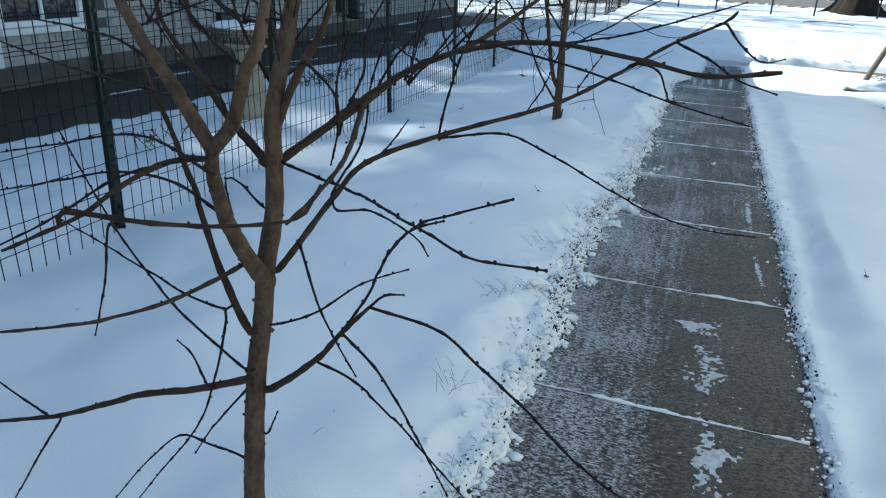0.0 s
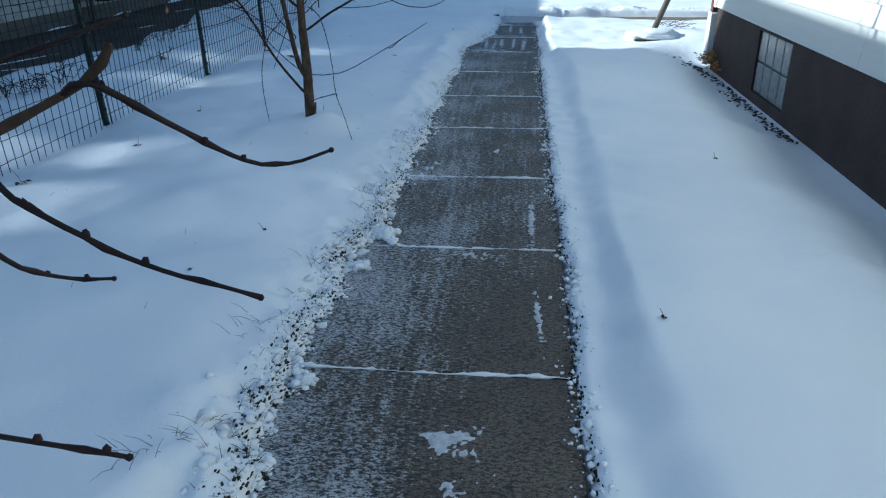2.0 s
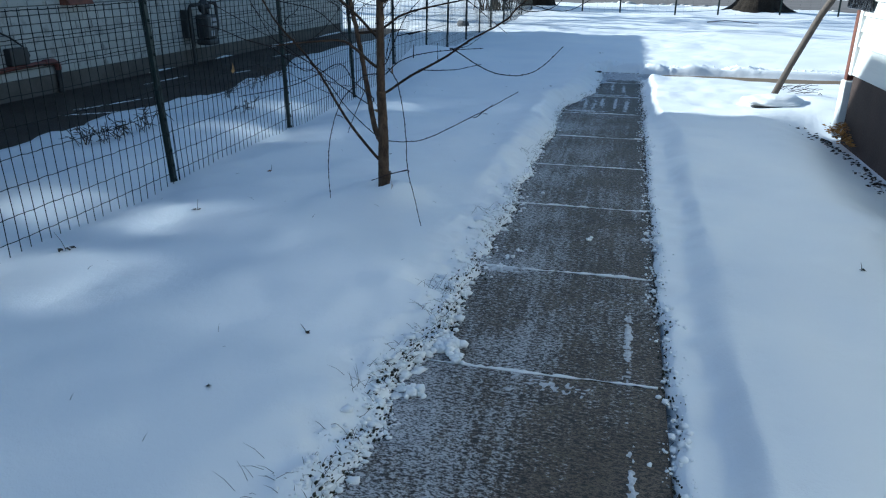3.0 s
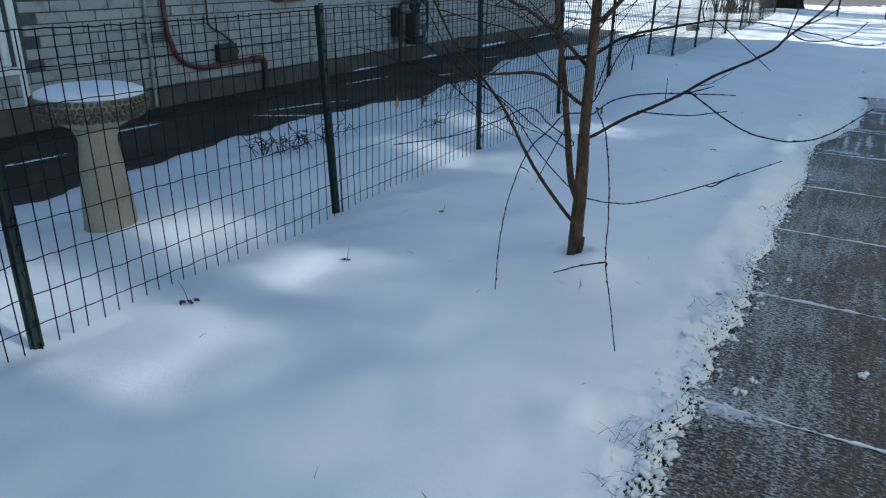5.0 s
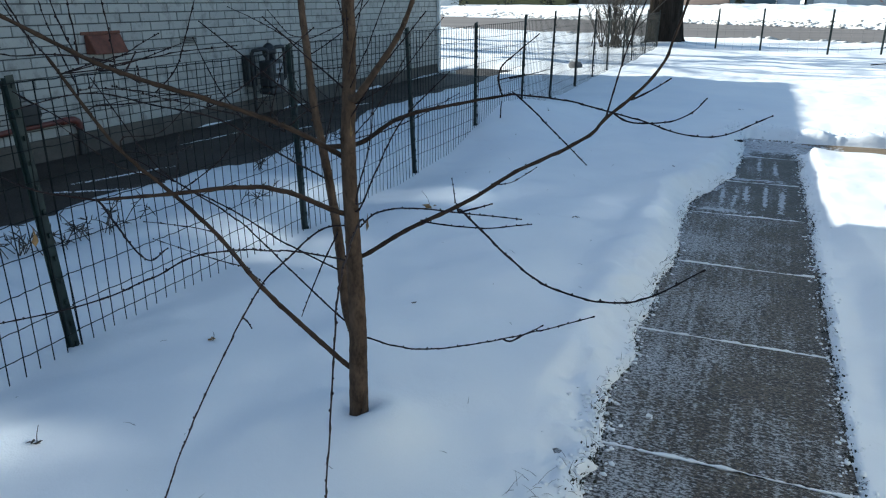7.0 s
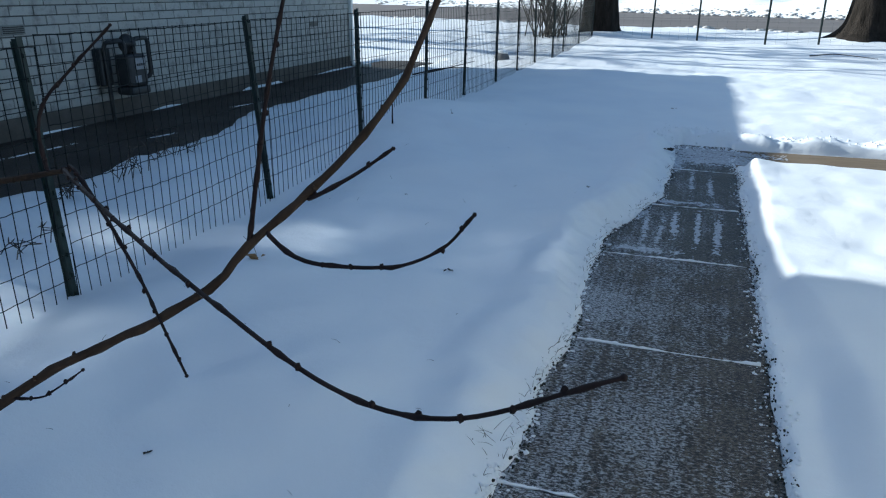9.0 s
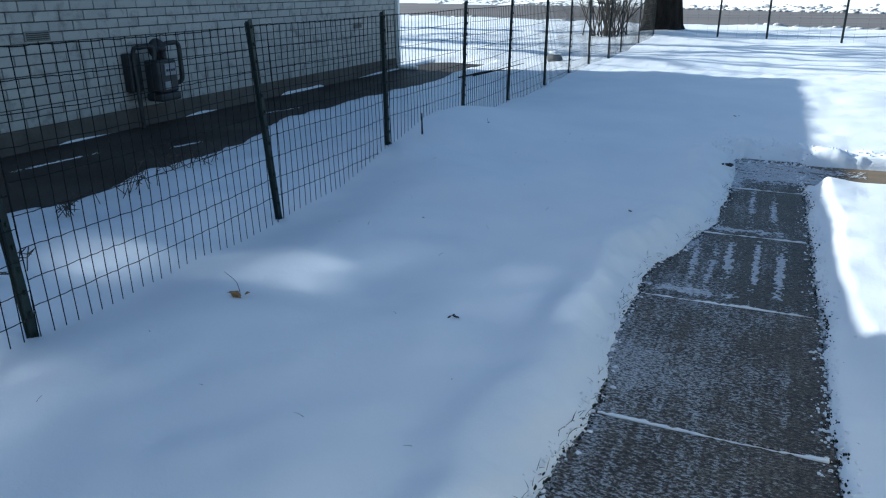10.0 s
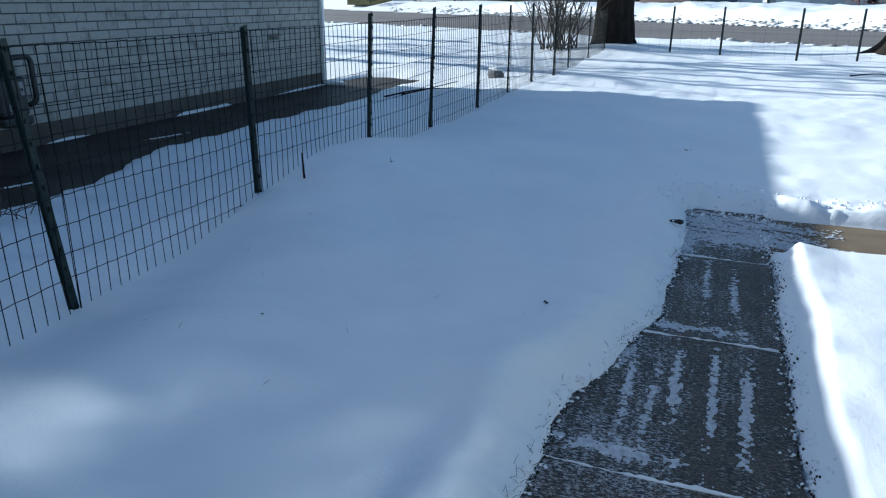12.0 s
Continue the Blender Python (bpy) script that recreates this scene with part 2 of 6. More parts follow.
def emit_mesh(name, me, material, parent=None, label="", smooth=False):
    if material:
        me.materials.append(material)
    if smooth:
        me.polygons.foreach_set("use_smooth", [True] * len(me.polygons))
    ob = new(name, me)
    if parent:
        ob.parent = parent
    if label:
        tagged(ob, label)
    return ob


part = emit


def thing(name, label, category, group="", kind="", at=(0, 0, 0)):
    ob = new(name)
    ob.location = at
    ob.empty_display_size = 0.1
    return tagged(ob, label, category, group, kind)


def add_box(bm, x0, y0, z0, x1, y1, z1, m=None):
    co = [(x, y, z) for x in (x0, x1) for y in (y0, y1) for z in (z0, z1)]
    vs = [bm.verts.new((m @ Vector(c)) if m else c) for c in co]
    for f in ((0, 1, 3, 2), (4, 6, 7, 5), (0, 4, 5, 1), (2, 3, 7, 6), (0, 2, 6, 4), (1, 5, 7, 3)):
        bm.faces.new([vs[i] for i in f])
    return vs


def box(x0, y0, z0, x1, y1, z1, bevel=0.0, segments=1):
    bm = bmesh.new()
    add_box(bm, x0, y0, z0, x1, y1, z1)
    if bevel:
        bmesh.ops.bevel(bm, geom=bm.edges[:], offset=bevel, segments=segments, profile=0.5, affect="EDGES")
    return bm


def lathe(profile, sides=24, wobble=0.0, rng=None):
    """profile: (radius, z) from bottom to top, closed on the axis."""
    bm = bmesh.new()
    rings = []
    for r, z in profile:
        rings.append([bm.verts.new((r * (1 + (rng.uniform(-wobble, wobble) if rng else 0)) * math.cos(a), r * math.sin(a), z))
                      for a in (2 * math.pi * i / sides for i in range(sides))])
    for a, b in zip(rings, rings[1:]):
        for i in range(sides):
            j = (i + 1) % sides
            bm.faces.new((a[i], a[j], b[j], b[i]))
    bm.faces.new(rings[0][::-1])
    bm.faces.new(rings[-1])
    return bm


def spline(points, step):
    """A smooth curve through the points, sampled about every step metres."""
    p = [Vector(q) for q in points]
    if len(p) == 2:
        p = [p[0], (p[0] + p[1]) / 2, p[1]]
    p = [2 * p[0] - p[1]] + p + [2 * p[-1] - p[-2]]
    out = []
    for i in range(1, len(p) - 2):
        a, b, c, d = p[i - 1:i + 3]
        n = max(2, int((c - b).length / step))
        for k in range(n):
            t = k / n
            out.append(0.5 * ((2 * b) + (c - a) * t + (2 * a - 5 * b + 4 * c - d) * t * t + (3 * b - a - 3 * c + d) * t ** 3))
    out.append(p[-2].copy())
    return out


def add_tube(verts, faces, line, radii, sides=6):
    """Appends a tube along line to the lists verts and faces."""
    start = len(verts)
    side = None
    n = len(line)
    for i, q in enumerate(line):
        d = (line[min(i + 1, n - 1)] - line[max(i - 1, 0)]).normalized()
        if side is None:
            side = d.orthogonal().normalized()
        side = (side - d * side.dot(d)).normalized()
        up = d.cross(side)
        for k in range(sides):
            a = 2 * math.pi * k / sides
            verts.append(q + radii[i] * (math.cos(a) * side + math.sin(a) * up))
    for i in range(n - 1):
        for k in range(sides):
            j = (k + 1) % sides
            a, b = start + i * sides, start + (i + 1) * sides
            faces.append((a + k, a + j, b + j, b + k))
    faces.append(tuple(start + k for k in range(sides))[::-1])
    faces.append(tuple(start + (n - 1) * sides + k for k in range(sides)))


def tube_object(name, points, r0, r1, material, parent=None, sides=8, step=0.03, label="", caps=None):
    verts, faces = [], []
    line = spline(points, step)
    add_tube(verts, faces, line, [r0 + (r1 - r0) * i / max(1, len(line) - 1) for i in range(len(line))], sides)
    me = bpy.data.meshes.new(name)
    me.from_pydata([tuple(v) for v in verts], [], faces)
    return emit_mesh(name, me, material, parent, label, True)


def raw(name, verts, faces, material, parent=None, label="", smooth=True):
    me = bpy.data.meshes.new(name)
    me.from_pydata([tuple(v) for v in verts], [], faces)
    return emit_mesh(name, me, material, parent, label, smooth)


ICO = bmesh.new()
bmesh.ops.create_icosphere(ICO, subdivisions=1, radius=1.0)
ICO_V = [v.co.copy() for v in ICO.verts]
ICO_F = [tuple(v.index for v in f.verts) for f in ICO.faces]
ICO.free()


def add_lump(verts, faces, at, size, rng, rough=0.35):
    start = len(verts)
    turn = Euler((rng.random() * 6, rng.random() * 6, rng.random() * 6)).to_matrix()
    for v in ICO_V:
        q = turn @ v
        f = 1 + rng.uniform(-rough, rough)
        verts.append(Vector(at) + Vector((q.x * size[0] * f, q.y * size[1] * f, q.z * size[2] * f)))
    faces.extend(tuple(start + i for i in f) for f in ICO_F)


def hash_grid(ix, iy, seed):
    h = (ix.astype(np.int64) * 374761393 + iy.astype(np.int64) * 668265263 + seed * 1442695041) & 0x7FFFFFFF
    h = ((h ^ (h >> 13)) * 1274126177) & 0x7FFFFFFF
    return ((h ^ (h >> 16)) & 0xFFFF) / 65535.0


def soft_noise(x, y, size, seed=0):
    """Smooth value noise from -1 to 1 with cells of that size in metres."""
    x, y = np.asarray(x, float) / size, np.asarray(y, float) / size
    ix, iy = np.floor(x), np.floor(y)
    fx, fy = x - ix, y - iy
    fx, fy = fx * fx * (3 - 2 * fx), fy * fy * (3 - 2 * fy)
    a, b = hash_grid(ix, iy, seed), hash_grid(ix + 1, iy, seed)
    c, d = hash_grid(ix, iy + 1, seed), hash_grid(ix + 1, iy + 1, seed)
    return 2 * ((a * (1 - fx) + b * fx) * (1 - fy) + (c * (1 - fx) + d * fx) * fy) - 1


def bisect_left(rows, v):
    lo, hi = 0, len(rows)
    while lo < hi:
        mid = (lo + hi) // 2
        if rows[mid] < v:
            lo = mid + 1
        else:
            hi = mid
    return lo


def blend_in(v, a, b):
    t = np.clip((np.asarray(v, float) - a) / (b - a), 0, 1)
    return t * t * (3 - 2 * t)


# ---- plan ----
WALK_RIGHT = 0.655                     # right edge of the concrete walk
WALK_END = 13.66
NEIGHBOUR_X = -6.6                     # painted brick wall
NEIGHBOUR_END = 19.87
HOUSE_X, HOUSE_END = 2.5, 9.65


def walk_left(y):
    """Left edge of the cleared strip."""
    y = np.asarray(y, float)
    return (-0.30 + 0.055 * blend_in(y, 3, 6) + 0.05 * blend_in(y, 6, 10) + 0.30 * blend_in(y, 10.35, 11.8)
            + 0.030 * soft_noise(y, 0 * y, 0.35, 3)
            + (1 - 0.72 * blend_in(y, 5.8, 7.4)) * (0.030 * soft_noise(y, 0 * y, 0.12, 4) + 0.022 * soft_noise(y, 0 * y, 0.04, 5)))


def walk_right(y):
    """Ragged right edge of the cleared strip."""
    y = np.asarray(y, float)
    return WALK_RIGHT + 0.006 + 0.020 * soft_noise(y, 0 * y, 0.33, 36) + 0.014 * soft_noise(y, 0 * y, 0.09, 37)


def street_near(x):
    """The street runs askew to the walk."""
    return 36.4 - 0.50 * np.clip(x, -70, 22)


def street_far(x):
    return 57.5 - 0.72 * np.clip(x, -70, 22)


TREES = ((-2.98, 31.35, 0.56), (4.80, 30.3, 0.54))


def drive_edge(y):
    """Where the snow ends along the neighbour's driveway."""
    y = np.asarray(y, float)
    return -4.62 - 0.45 * blend_in(y, 11.8, 14.0) + 0.12 * soft_noise(y, 0 * y, 1.3, 7) + 0.06 * soft_noise(y, 0 * y, 0.3, 8)


def snow_height(x, y):
    x, y = np.asarray(x, float), np.asarray(y, float)
    shade = (1 - blend_in(y, 13.0, 14.5)) * (1 - blend_in(x, 0.4, 0.6))
    h = 0.095 + 0.027 * soft_noise(x, y, 1.4, 11) + (0.019 + 0.012 * shade) * soft_noise(x, y, 0.5, 12) + (0.008 + 0.005 * shade) * soft_noise(x, y, 0.19, 13)
    h = h + 0.25 * np.exp(-((x + 2.7) / 0.75) ** 2 - ((y - 13.4) / 1.25) ** 2)
    h = h - 0.075 * np.exp(-((x + 2.75) / 0.4) ** 2) * (1 - blend_in(y, 11.2, 12.2))
    h = h - 0.035 * blend_in(-x, 2.9, 4.4)
    for tx, ty in ((-0.75, 1.27), (-1.02, 6.24)):
        d = np.hypot(x - tx, y - ty)
        h = h + 0.035 * np.exp(-((d - 0.13) / 0.10) ** 2) - 0.03 * np.exp(-(d / 0.05) ** 2) + (0.045 if ty > 5 else 0.0) * np.exp(-(d / 0.32) ** 2)
    h = h + 0.05 * np.exp(-((x + 0.90) / 0.13) ** 2 - ((y - 6.20) / 0.15) ** 2)
    # ploughed roll on the left of the walk
    e = walk_left(y)
    end = WALK_END - 0.10 + 0.10 * soft_noise(x, 0 * x, 0.22, 26) + 0.05 * soft_noise(x, 0 * x, 0.07, 27)
    inside_y = 1 - blend_in(y, end, end + 0.28)
    h = np.where(x < 0.2, h * (1 - (0.72 - 0.45 * blend_in(y, 5.5, 9.0)) * inside_y * (1 - blend_in(e - x, 0.0, 0.34 + 0.08 * soft_noise(y, 0 * y, 0.6, 24))) - 0.55 * blend_in(y, 6.5, 8.5) * inside_y * (1 - blend_in(e - x, -0.02, 0.17 + 0.05 * soft_noise(y, 0 * y, 0.4, 25)))), h)
    roll = np.exp(-((x - e + 0.12) / 0.12) ** 2) * inside_y
    h = h + roll * (1 - 0.55 * blend_in(y, 6.5, 8.5)) * (0.012 + 0.026 * soft_noise(x, y, 0.22, 21) + 0.024 * soft_noise(x, y, 0.085, 22) + 0.014 * soft_noise(x, y, 0.04, 23))
    h = h + blend_in(y, 6.8, 8.5) * inside_y * np.exp(-((x - e + 0.24) / 0.13) ** 2) * (0.055 + 0.025 * soft_noise(x, y, 0.35, 28) + 0.010 * soft_noise(x, y, 0.12, 29))
    # right bank: a sharp cut, then a shallow shelf
    shelf = blend_in(x, 0.78 - 0.08 * blend_in(y, 9.0, 10.2) + 0.06 * soft_noise(y, 0 * y, 0.5, 31) + 0.03 * soft_noise(y, 0 * y, 0.16, 34), 0.98 - 0.15 * blend_in(y, 9.0, 10.2) + 0.07 * soft_noise(y, 0 * y, 0.9, 32))
    right = blend_in(x, 0.2, 0.3) * (1 - blend_in(y, WALK_END - 0.3, WALK_END + 0.5))
    h = h * (1 - right) + right * (h * (0.30 + 0.95 * shelf) + 0.016 * soft_noise(x, y, 0.12, 33) * (1 - shelf))
    # thawed foot of the house
    foot = blend_in(x + 0.08 * soft_noise(y, 0 * y, 0.5, 38), 1.7, 2.5) * (1 - blend_in(y, 9.7, 10.6))
    h = h * (1 - foot) - 0.09 * foot
    # lumpy sunlit lawn by the street, and the dips of footprints
    lawn = blend_in(y, 19.5, 21.5)
    h = h + lawn * (0.03 * soft_noise(x, y, 2.2, 41) + 0.035 * soft_noise(x, y, 0.8, 42) * blend_in(-x, 2.0, 4.5))
    h = h * (1 - 0.35 * blend_in(y, 11.6, 12.6) * (1 - blend_in(y, 12.8, 13.2)) * blend_in(x, 0.7, 1.1))
    for tx, ty, tr in TREES:
        d = np.hypot(x - tx, y - ty)
        h = h + 0.16 * np.exp(-(d / (tr + 0.75)) ** 2)
    # crumbled bank thrown up along the front walk
    heap = np.exp(-((y - 13.85) / 0.24) ** 2) * blend_in(x, -0.1, 0.2) * (1 - blend_in(x, 9.0, 12.0))
    h = h + heap * (0.02 + 0.034 * soft_noise(x, y, 0.16, 53) + 0.022 * soft_noise(x, y, 0.06, 54))
    # cleared strips
    strip = np.minimum(blend_in(x, e - 0.015, e + 0.035), 1 - blend_in(x, walk_right(y) - 0.02, walk_right(y) + 0.04)) * inside_y
    cross = blend_in(y, 12.70 + 0.04 * soft_noise(x, 0 * x, 0.5, 51), 12.78) * (1 - blend_in(y, 13.58 + 0.05 * soft_noise(x, 0 * x, 0.4, 52), 13.70)) * blend_in(x, 0.3, 0.5) * (1 - blend_in(x, 30.0, 30.2))
    drive = blend_in(-x, -drive_edge(y) - 0.02, -drive_edge(y) + 0.05) * (1 - blend_in(-x, 6.72 - 0.145 * blend_in(y, 10.4, 11.4) + 0.075 * soft_noise(y, 0 * y, 0.7, 61), 6.82 - 0.145 * blend_in(y, 10.4, 11.4) + 0.075 * soft_noise(y, 0 * y, 0.7, 61))) * (1 - blend_in(y, 21.1, 21.7 + 0.4 * soft_noise(x, 0 * x, 0.6, 62)))
    h = h - np.maximum(np.maximum(strip, cross), drive) * (h + 0.05)
    # street with its banks
    near = street_near(x) + 0.4 * soft_noise(x, 0 * x, 3.0, 71)
    far = street_far(x) + 0.6 * soft_noise(x, 0 * x, 4.0, 72)
    street = blend_in(y, near - 0.2, near + 0.3) * (1 - blend_in(y, far, far + 0.6))
    h = h + 0.05 * np.exp(-((y - near + 1.0) / 0.8) ** 2) * (1 + soft_noise(x, y, 1.2, 73))
    h = h + blend_in(y, far + 0.3, far + 3.2) * (0.92 + 0.20 * soft_noise(x, y, 2.5, 74) + 0.10 * soft_noise(x, y, 0.9, 75))
    return h - street * (h + 0.06)


def stretch(*spans):
    """Grid lines: (from, to, step) one after another."""
    out = []
    for a, b, s in spans:
        out.extend(np.arange(a, b - 1e-6, s))
    out.append(spans[-1][1])
    return np.array(out)


# ---- ground: one sheet of snow to the horizon ----
gx = stretch((-420, -60, 30), (-60, -20, 4), (-20, -7, 0.5), (-7, -4.2, 0.08), (-4.2, -2.9, 0.09), (-2.9, -0.75, 0.05), (-0.75, 0.3, 0.018),
             (0.3, 0.62, 0.08), (0.62, 1.2, 0.02), (1.2, 2.6, 0.06), (2.6, 8, 0.3), (8, 24, 1.5), (24, 60, 6), (60, 420, 30))
gy = stretch((-30, 0, 1.5), (0, 14.2, 0.03), (14.2, 21, 0.1), (21, 48, 0.25), (48, 78, 0.5), (78, 120, 1.5), (120, 720, 50))
GX, GY = np.meshgrid(gx, gy)
GZ = snow_height(GX, GY)
nx, ny = len(gx), len(gy)
GX_LIST, GY_LIST = gx.tolist(), gy.tolist()


def snow_z(x, y):
    """Height of the snow sheet at a place."""
    i = min(max(bisect_left(GX_LIST, x) - 1, 0), nx - 2)
    j = min(max(bisect_left(GY_LIST, y) - 1, 0), ny - 2)
    u, v = (x - GX_LIST[i]) / (GX_LIST[i + 1] - GX_LIST[i]), (y - GY_LIST[j]) / (GY_LIST[j + 1] - GY_LIST[j])
    return float((GZ[j, i] * (1 - u) + GZ[j, i + 1] * u) * (1 - v) + (GZ[j + 1, i] * (1 - u) + GZ[j + 1, i + 1] * u) * v)


EDGE_Y = np.arange(0.0, 14.0, 0.01)
EDGE_X = walk_left(EDGE_Y)
EDGE_TUFT = soft_noise(EDGE_Y, 0 * EDGE_Y, 0.45, 91)


def edge_at(y):
    return float(EDGE_X[int(y * 100)])


idx = np.arange(nx * ny).reshape(ny, nx)
quads = np.stack([idx[:-1, :-1], idx[:-1, 1:], idx[1:, 1:], idx[1:, :-1]], -1).reshape(-1, 4)
ground = raw("ground", np.stack([GX, GY, GZ], -1).reshape(-1, 3).tolist(), quads.tolist(), SNOW)
tagged(ground, "snow-covered yard with smooth drifts and a shovelled edge", "snow", "", "structure")


def sheet(name, x0, x1, y0, y1, z, material, label, category, edge=0.03, top=None):
    bm = box(x0, y0, z - 0.06, x1, y1, z, 0.006)
    ob = emit(name, bm, material)
    return tagged(ob, label, category, "", "structure")


bm = bmesh.new()
rows = [[bm.verts.new((x, y, z)) for x in (-120.0, -70.0, 22.0, 120.0) for y in (float(street_near(x)) - 1.0, float(street_far(x)) + 1.2)] for z in (-0.02, -0.10)]
for top, low in (rows,):
    for k in range(0, 6, 2):
        bm.faces.new((top[k], top[k + 2], top[k + 3], top[k + 1]))
        bm.faces.new((low[k + 1], low[k + 3], low[k + 2], low[k]))
        for a in (0, 1):
            bm.faces.new((top[k + a], low[k + a], low[k + 2 + a], top[k + 2 + a]))
bmesh.ops.recalc_face_normals(bm, faces=bm.faces[:])
tagged(emit("road", bm, ROAD), "bare grey-brown asphalt street between snowbanks", "road", "", "structure")
sheet("driveway", -6.62, -4.2, -12, 22.4, -0.004, ASPHALT, "damp dark asphalt driveway beside the brick wall", "driveway")
sheet("front_walk", WALK_RIGHT + 0.012, 30, 12.6, 13.75, -0.006, WALK_TAN, "sunlit bare tan concrete front walk", "walkway")

# ---- concrete walk, slab by slab ----
pavement = thing("pavement", "shovelled concrete walk with frosted slabs and snow-filled joints", "walkway", "", "structure")
JOINTS = (-1.9, -0.85, 0.22, 1.28, 2.33, 3.41, 4.46, 5.51, 6.66, 7.75, 8.88, 10.12, 11.31, 12.55, 13.72)
rng = random.Random(5)
for a, b in zip(JOINTS, JOINTS[1:]):
    bm = box(-0.52, a + 0.006, -0.10, WALK_RIGHT + 0.01, b - 0.006, 0.0, 0.006)
    slab = part("slab", bm, CONCRETE_FAR if a > 10 else CONCRETE, pavement)
    slab.matrix_basis = Matrix.Translation((0, 0, rng.uniform(-0.0012, 0.0012)))
verts, faces = [], []
for y in JOINTS[1:-1]:
    line = [Vector((x, y + 0.004 * math.sin(7 * x + y) + rng.uniform(-0.003, 0.003), -0.001)) for x in np.arange(-0.42, 0.655, 0.02)]
    add_tube(verts, faces, line, [max(0.0015, 0.0058 + 0.0035 * math.sin(9 * q.x + 3 * y) + 0.002 * math.sin(31 * q.x + y) + rng.uniform(-0.004, 0.003)) for q in line], 6)
tagged(raw("joint_snow", verts, faces, SNOW_LUMP, pavement, "packed snow left in the joints"), kind="stuff")

# ---- two young trees beside the walk ----
LIMB_KINDS = {"trunk": (0.027, 0.020, BARK, 10), "stem": (0.019, 0.009, BARK, 8), "limb": (0.0095, 0.0036, BARK_WARM, 7), "twig": (0.0031, 0.0015, TWIG, 6)}
twig_rng = random.Random(17)
GROWN = {}                      # the courses of a tree's limbs so far


def limb(tree, kind, *points, size=1.0):
    """One tapering limb of a tree, swollen at its buds, through a few places along its course."""
    r0, r1, bark, sides = LIMB_KINDS[kind]
    if kind == "limb" and size > 1.05:
        bark = BARK
    first = Vector(points[0])
    if kind != "trunk":
        near = min((q for row in GROWN[tree.name] for q in row), key=lambda q: (q - first).length)
        gap_to = (near - first).length
        if gap_to > 0.16:
            return None
        if gap_to > 0.004:
            points = (near, *points)
    line = spline(points, 0.012 if kind == "twig" else 0.02)
    n = len(line)
    radii, near_bud, gap = [], 0.0, twig_rng.uniform(0.03, 0.06)
    run = 0.0
    jit = Vector((0, 0, 0))
    for i, q in enumerate(line):
        f = i / max(1, n - 1)
        r = (r0 + (r1 - r0) * f) * size
        if i:
            run += (line[i] - line[i - 1]).length
        if run > gap:
            run, gap = 0.0, twig_rng.uniform(0.035, 0.075)
            r = r + (0.0009 if kind == "twig" else 0.0011)
            jit = Vector((twig_rng.uniform(-1, 1), twig_rng.uniform(-1, 1), twig_rng.uniform(-1, 1))) * (0.0016 if kind != "trunk" else 0.001)
        radii.append(r)
        if 0 < i < n - 1:
            line[i] = q + jit * math.sin(math.pi * f)
    if kind == "trunk":
        radii[0] *= 1.25
        radii[1] *= 1.12
    verts, faces = [], []
    add_tube(verts, faces, line, radii, sides)
    if kind in ("trunk", "stem"):
        # knots where shoots have dropped off
        for i in range(2, n - 1, 2):
            if twig_rng.random() < 0.75:
                d = Vector((twig_rng.uniform(-1, 1), twig_rng.uniform(-1, 0.4), 0)).normalized()
                k = twig_rng.uniform(0.0035, 0.0075) * min(1.0, radii[i] / 0.014)
                add_lump(verts, faces, line[i] + d * radii[i] * 0.93, (k, k, 0.7 * k), twig_rng, 0.3)
    # side buds, and a fat one at the tip
    if kind in ("twig", "limb"):
        for i in range(3, n - 1, 3):
            if twig_rng.random() < 0.7:
                d = Vector((twig_rng.uniform(-1, 1), twig_rng.uniform(-1, 1), twig_rng.uniform(-0.2, 1))).normalized()
                add_lump(verts, faces, line[i] + d * radii[i] * 1.1, (0.0028, 0.0028, 0.004), twig_rng, 0.2)
        add_lump(verts, faces, line[-1], (0.0026, 0.0026, 0.0026), twig_rng, 0.12)
    name = {"trunk": "trunk", "stem": "stem", "limb": "branch", "twig": "twig"}[kind]
    raw(name, verts, faces, bark, tree)
    GROWN.setdefault(tree.name, []).append(line[::3] + [line[-1]])
    return line


def sprays(tree, line, count, reach, rng, lift=0.5):
    """Thin side shoots along the upper part of a limb."""
    for _ in range(count):
        i = rng.randrange(len(line) // 4, len(line))
        d = Vector((rng.uniform(-1, 1), rng.uniform(-1, 1), rng.uniform(0.0, 1.0) * lift)).normalized()
        l = reach * rng.uniform(0.5, 1.1)
        a = line[i]
        limb(tree, "twig", a, a + d * l * 0.5 + Vector((0, 0, 0.02 * rng.uniform(-1, 1))), a + d * l + Vector((0, 0, 0.06 * rng.uniform(-0.5, 1))), size=0.62)


def crown(tree, base, rng, count, reach):
    """Shoots that carry the leader on above the view."""
    for _ in range(count):
        d = Vector((rng.uniform(-0.7, 0.7), rng.uniform(-0.7, 0.7), 1.0)).normalized()
        limb(tree, "twig", base, base + d * reach * 0.5, base + d * reach + Vector((0, 0, -0.03)), size=1.0)


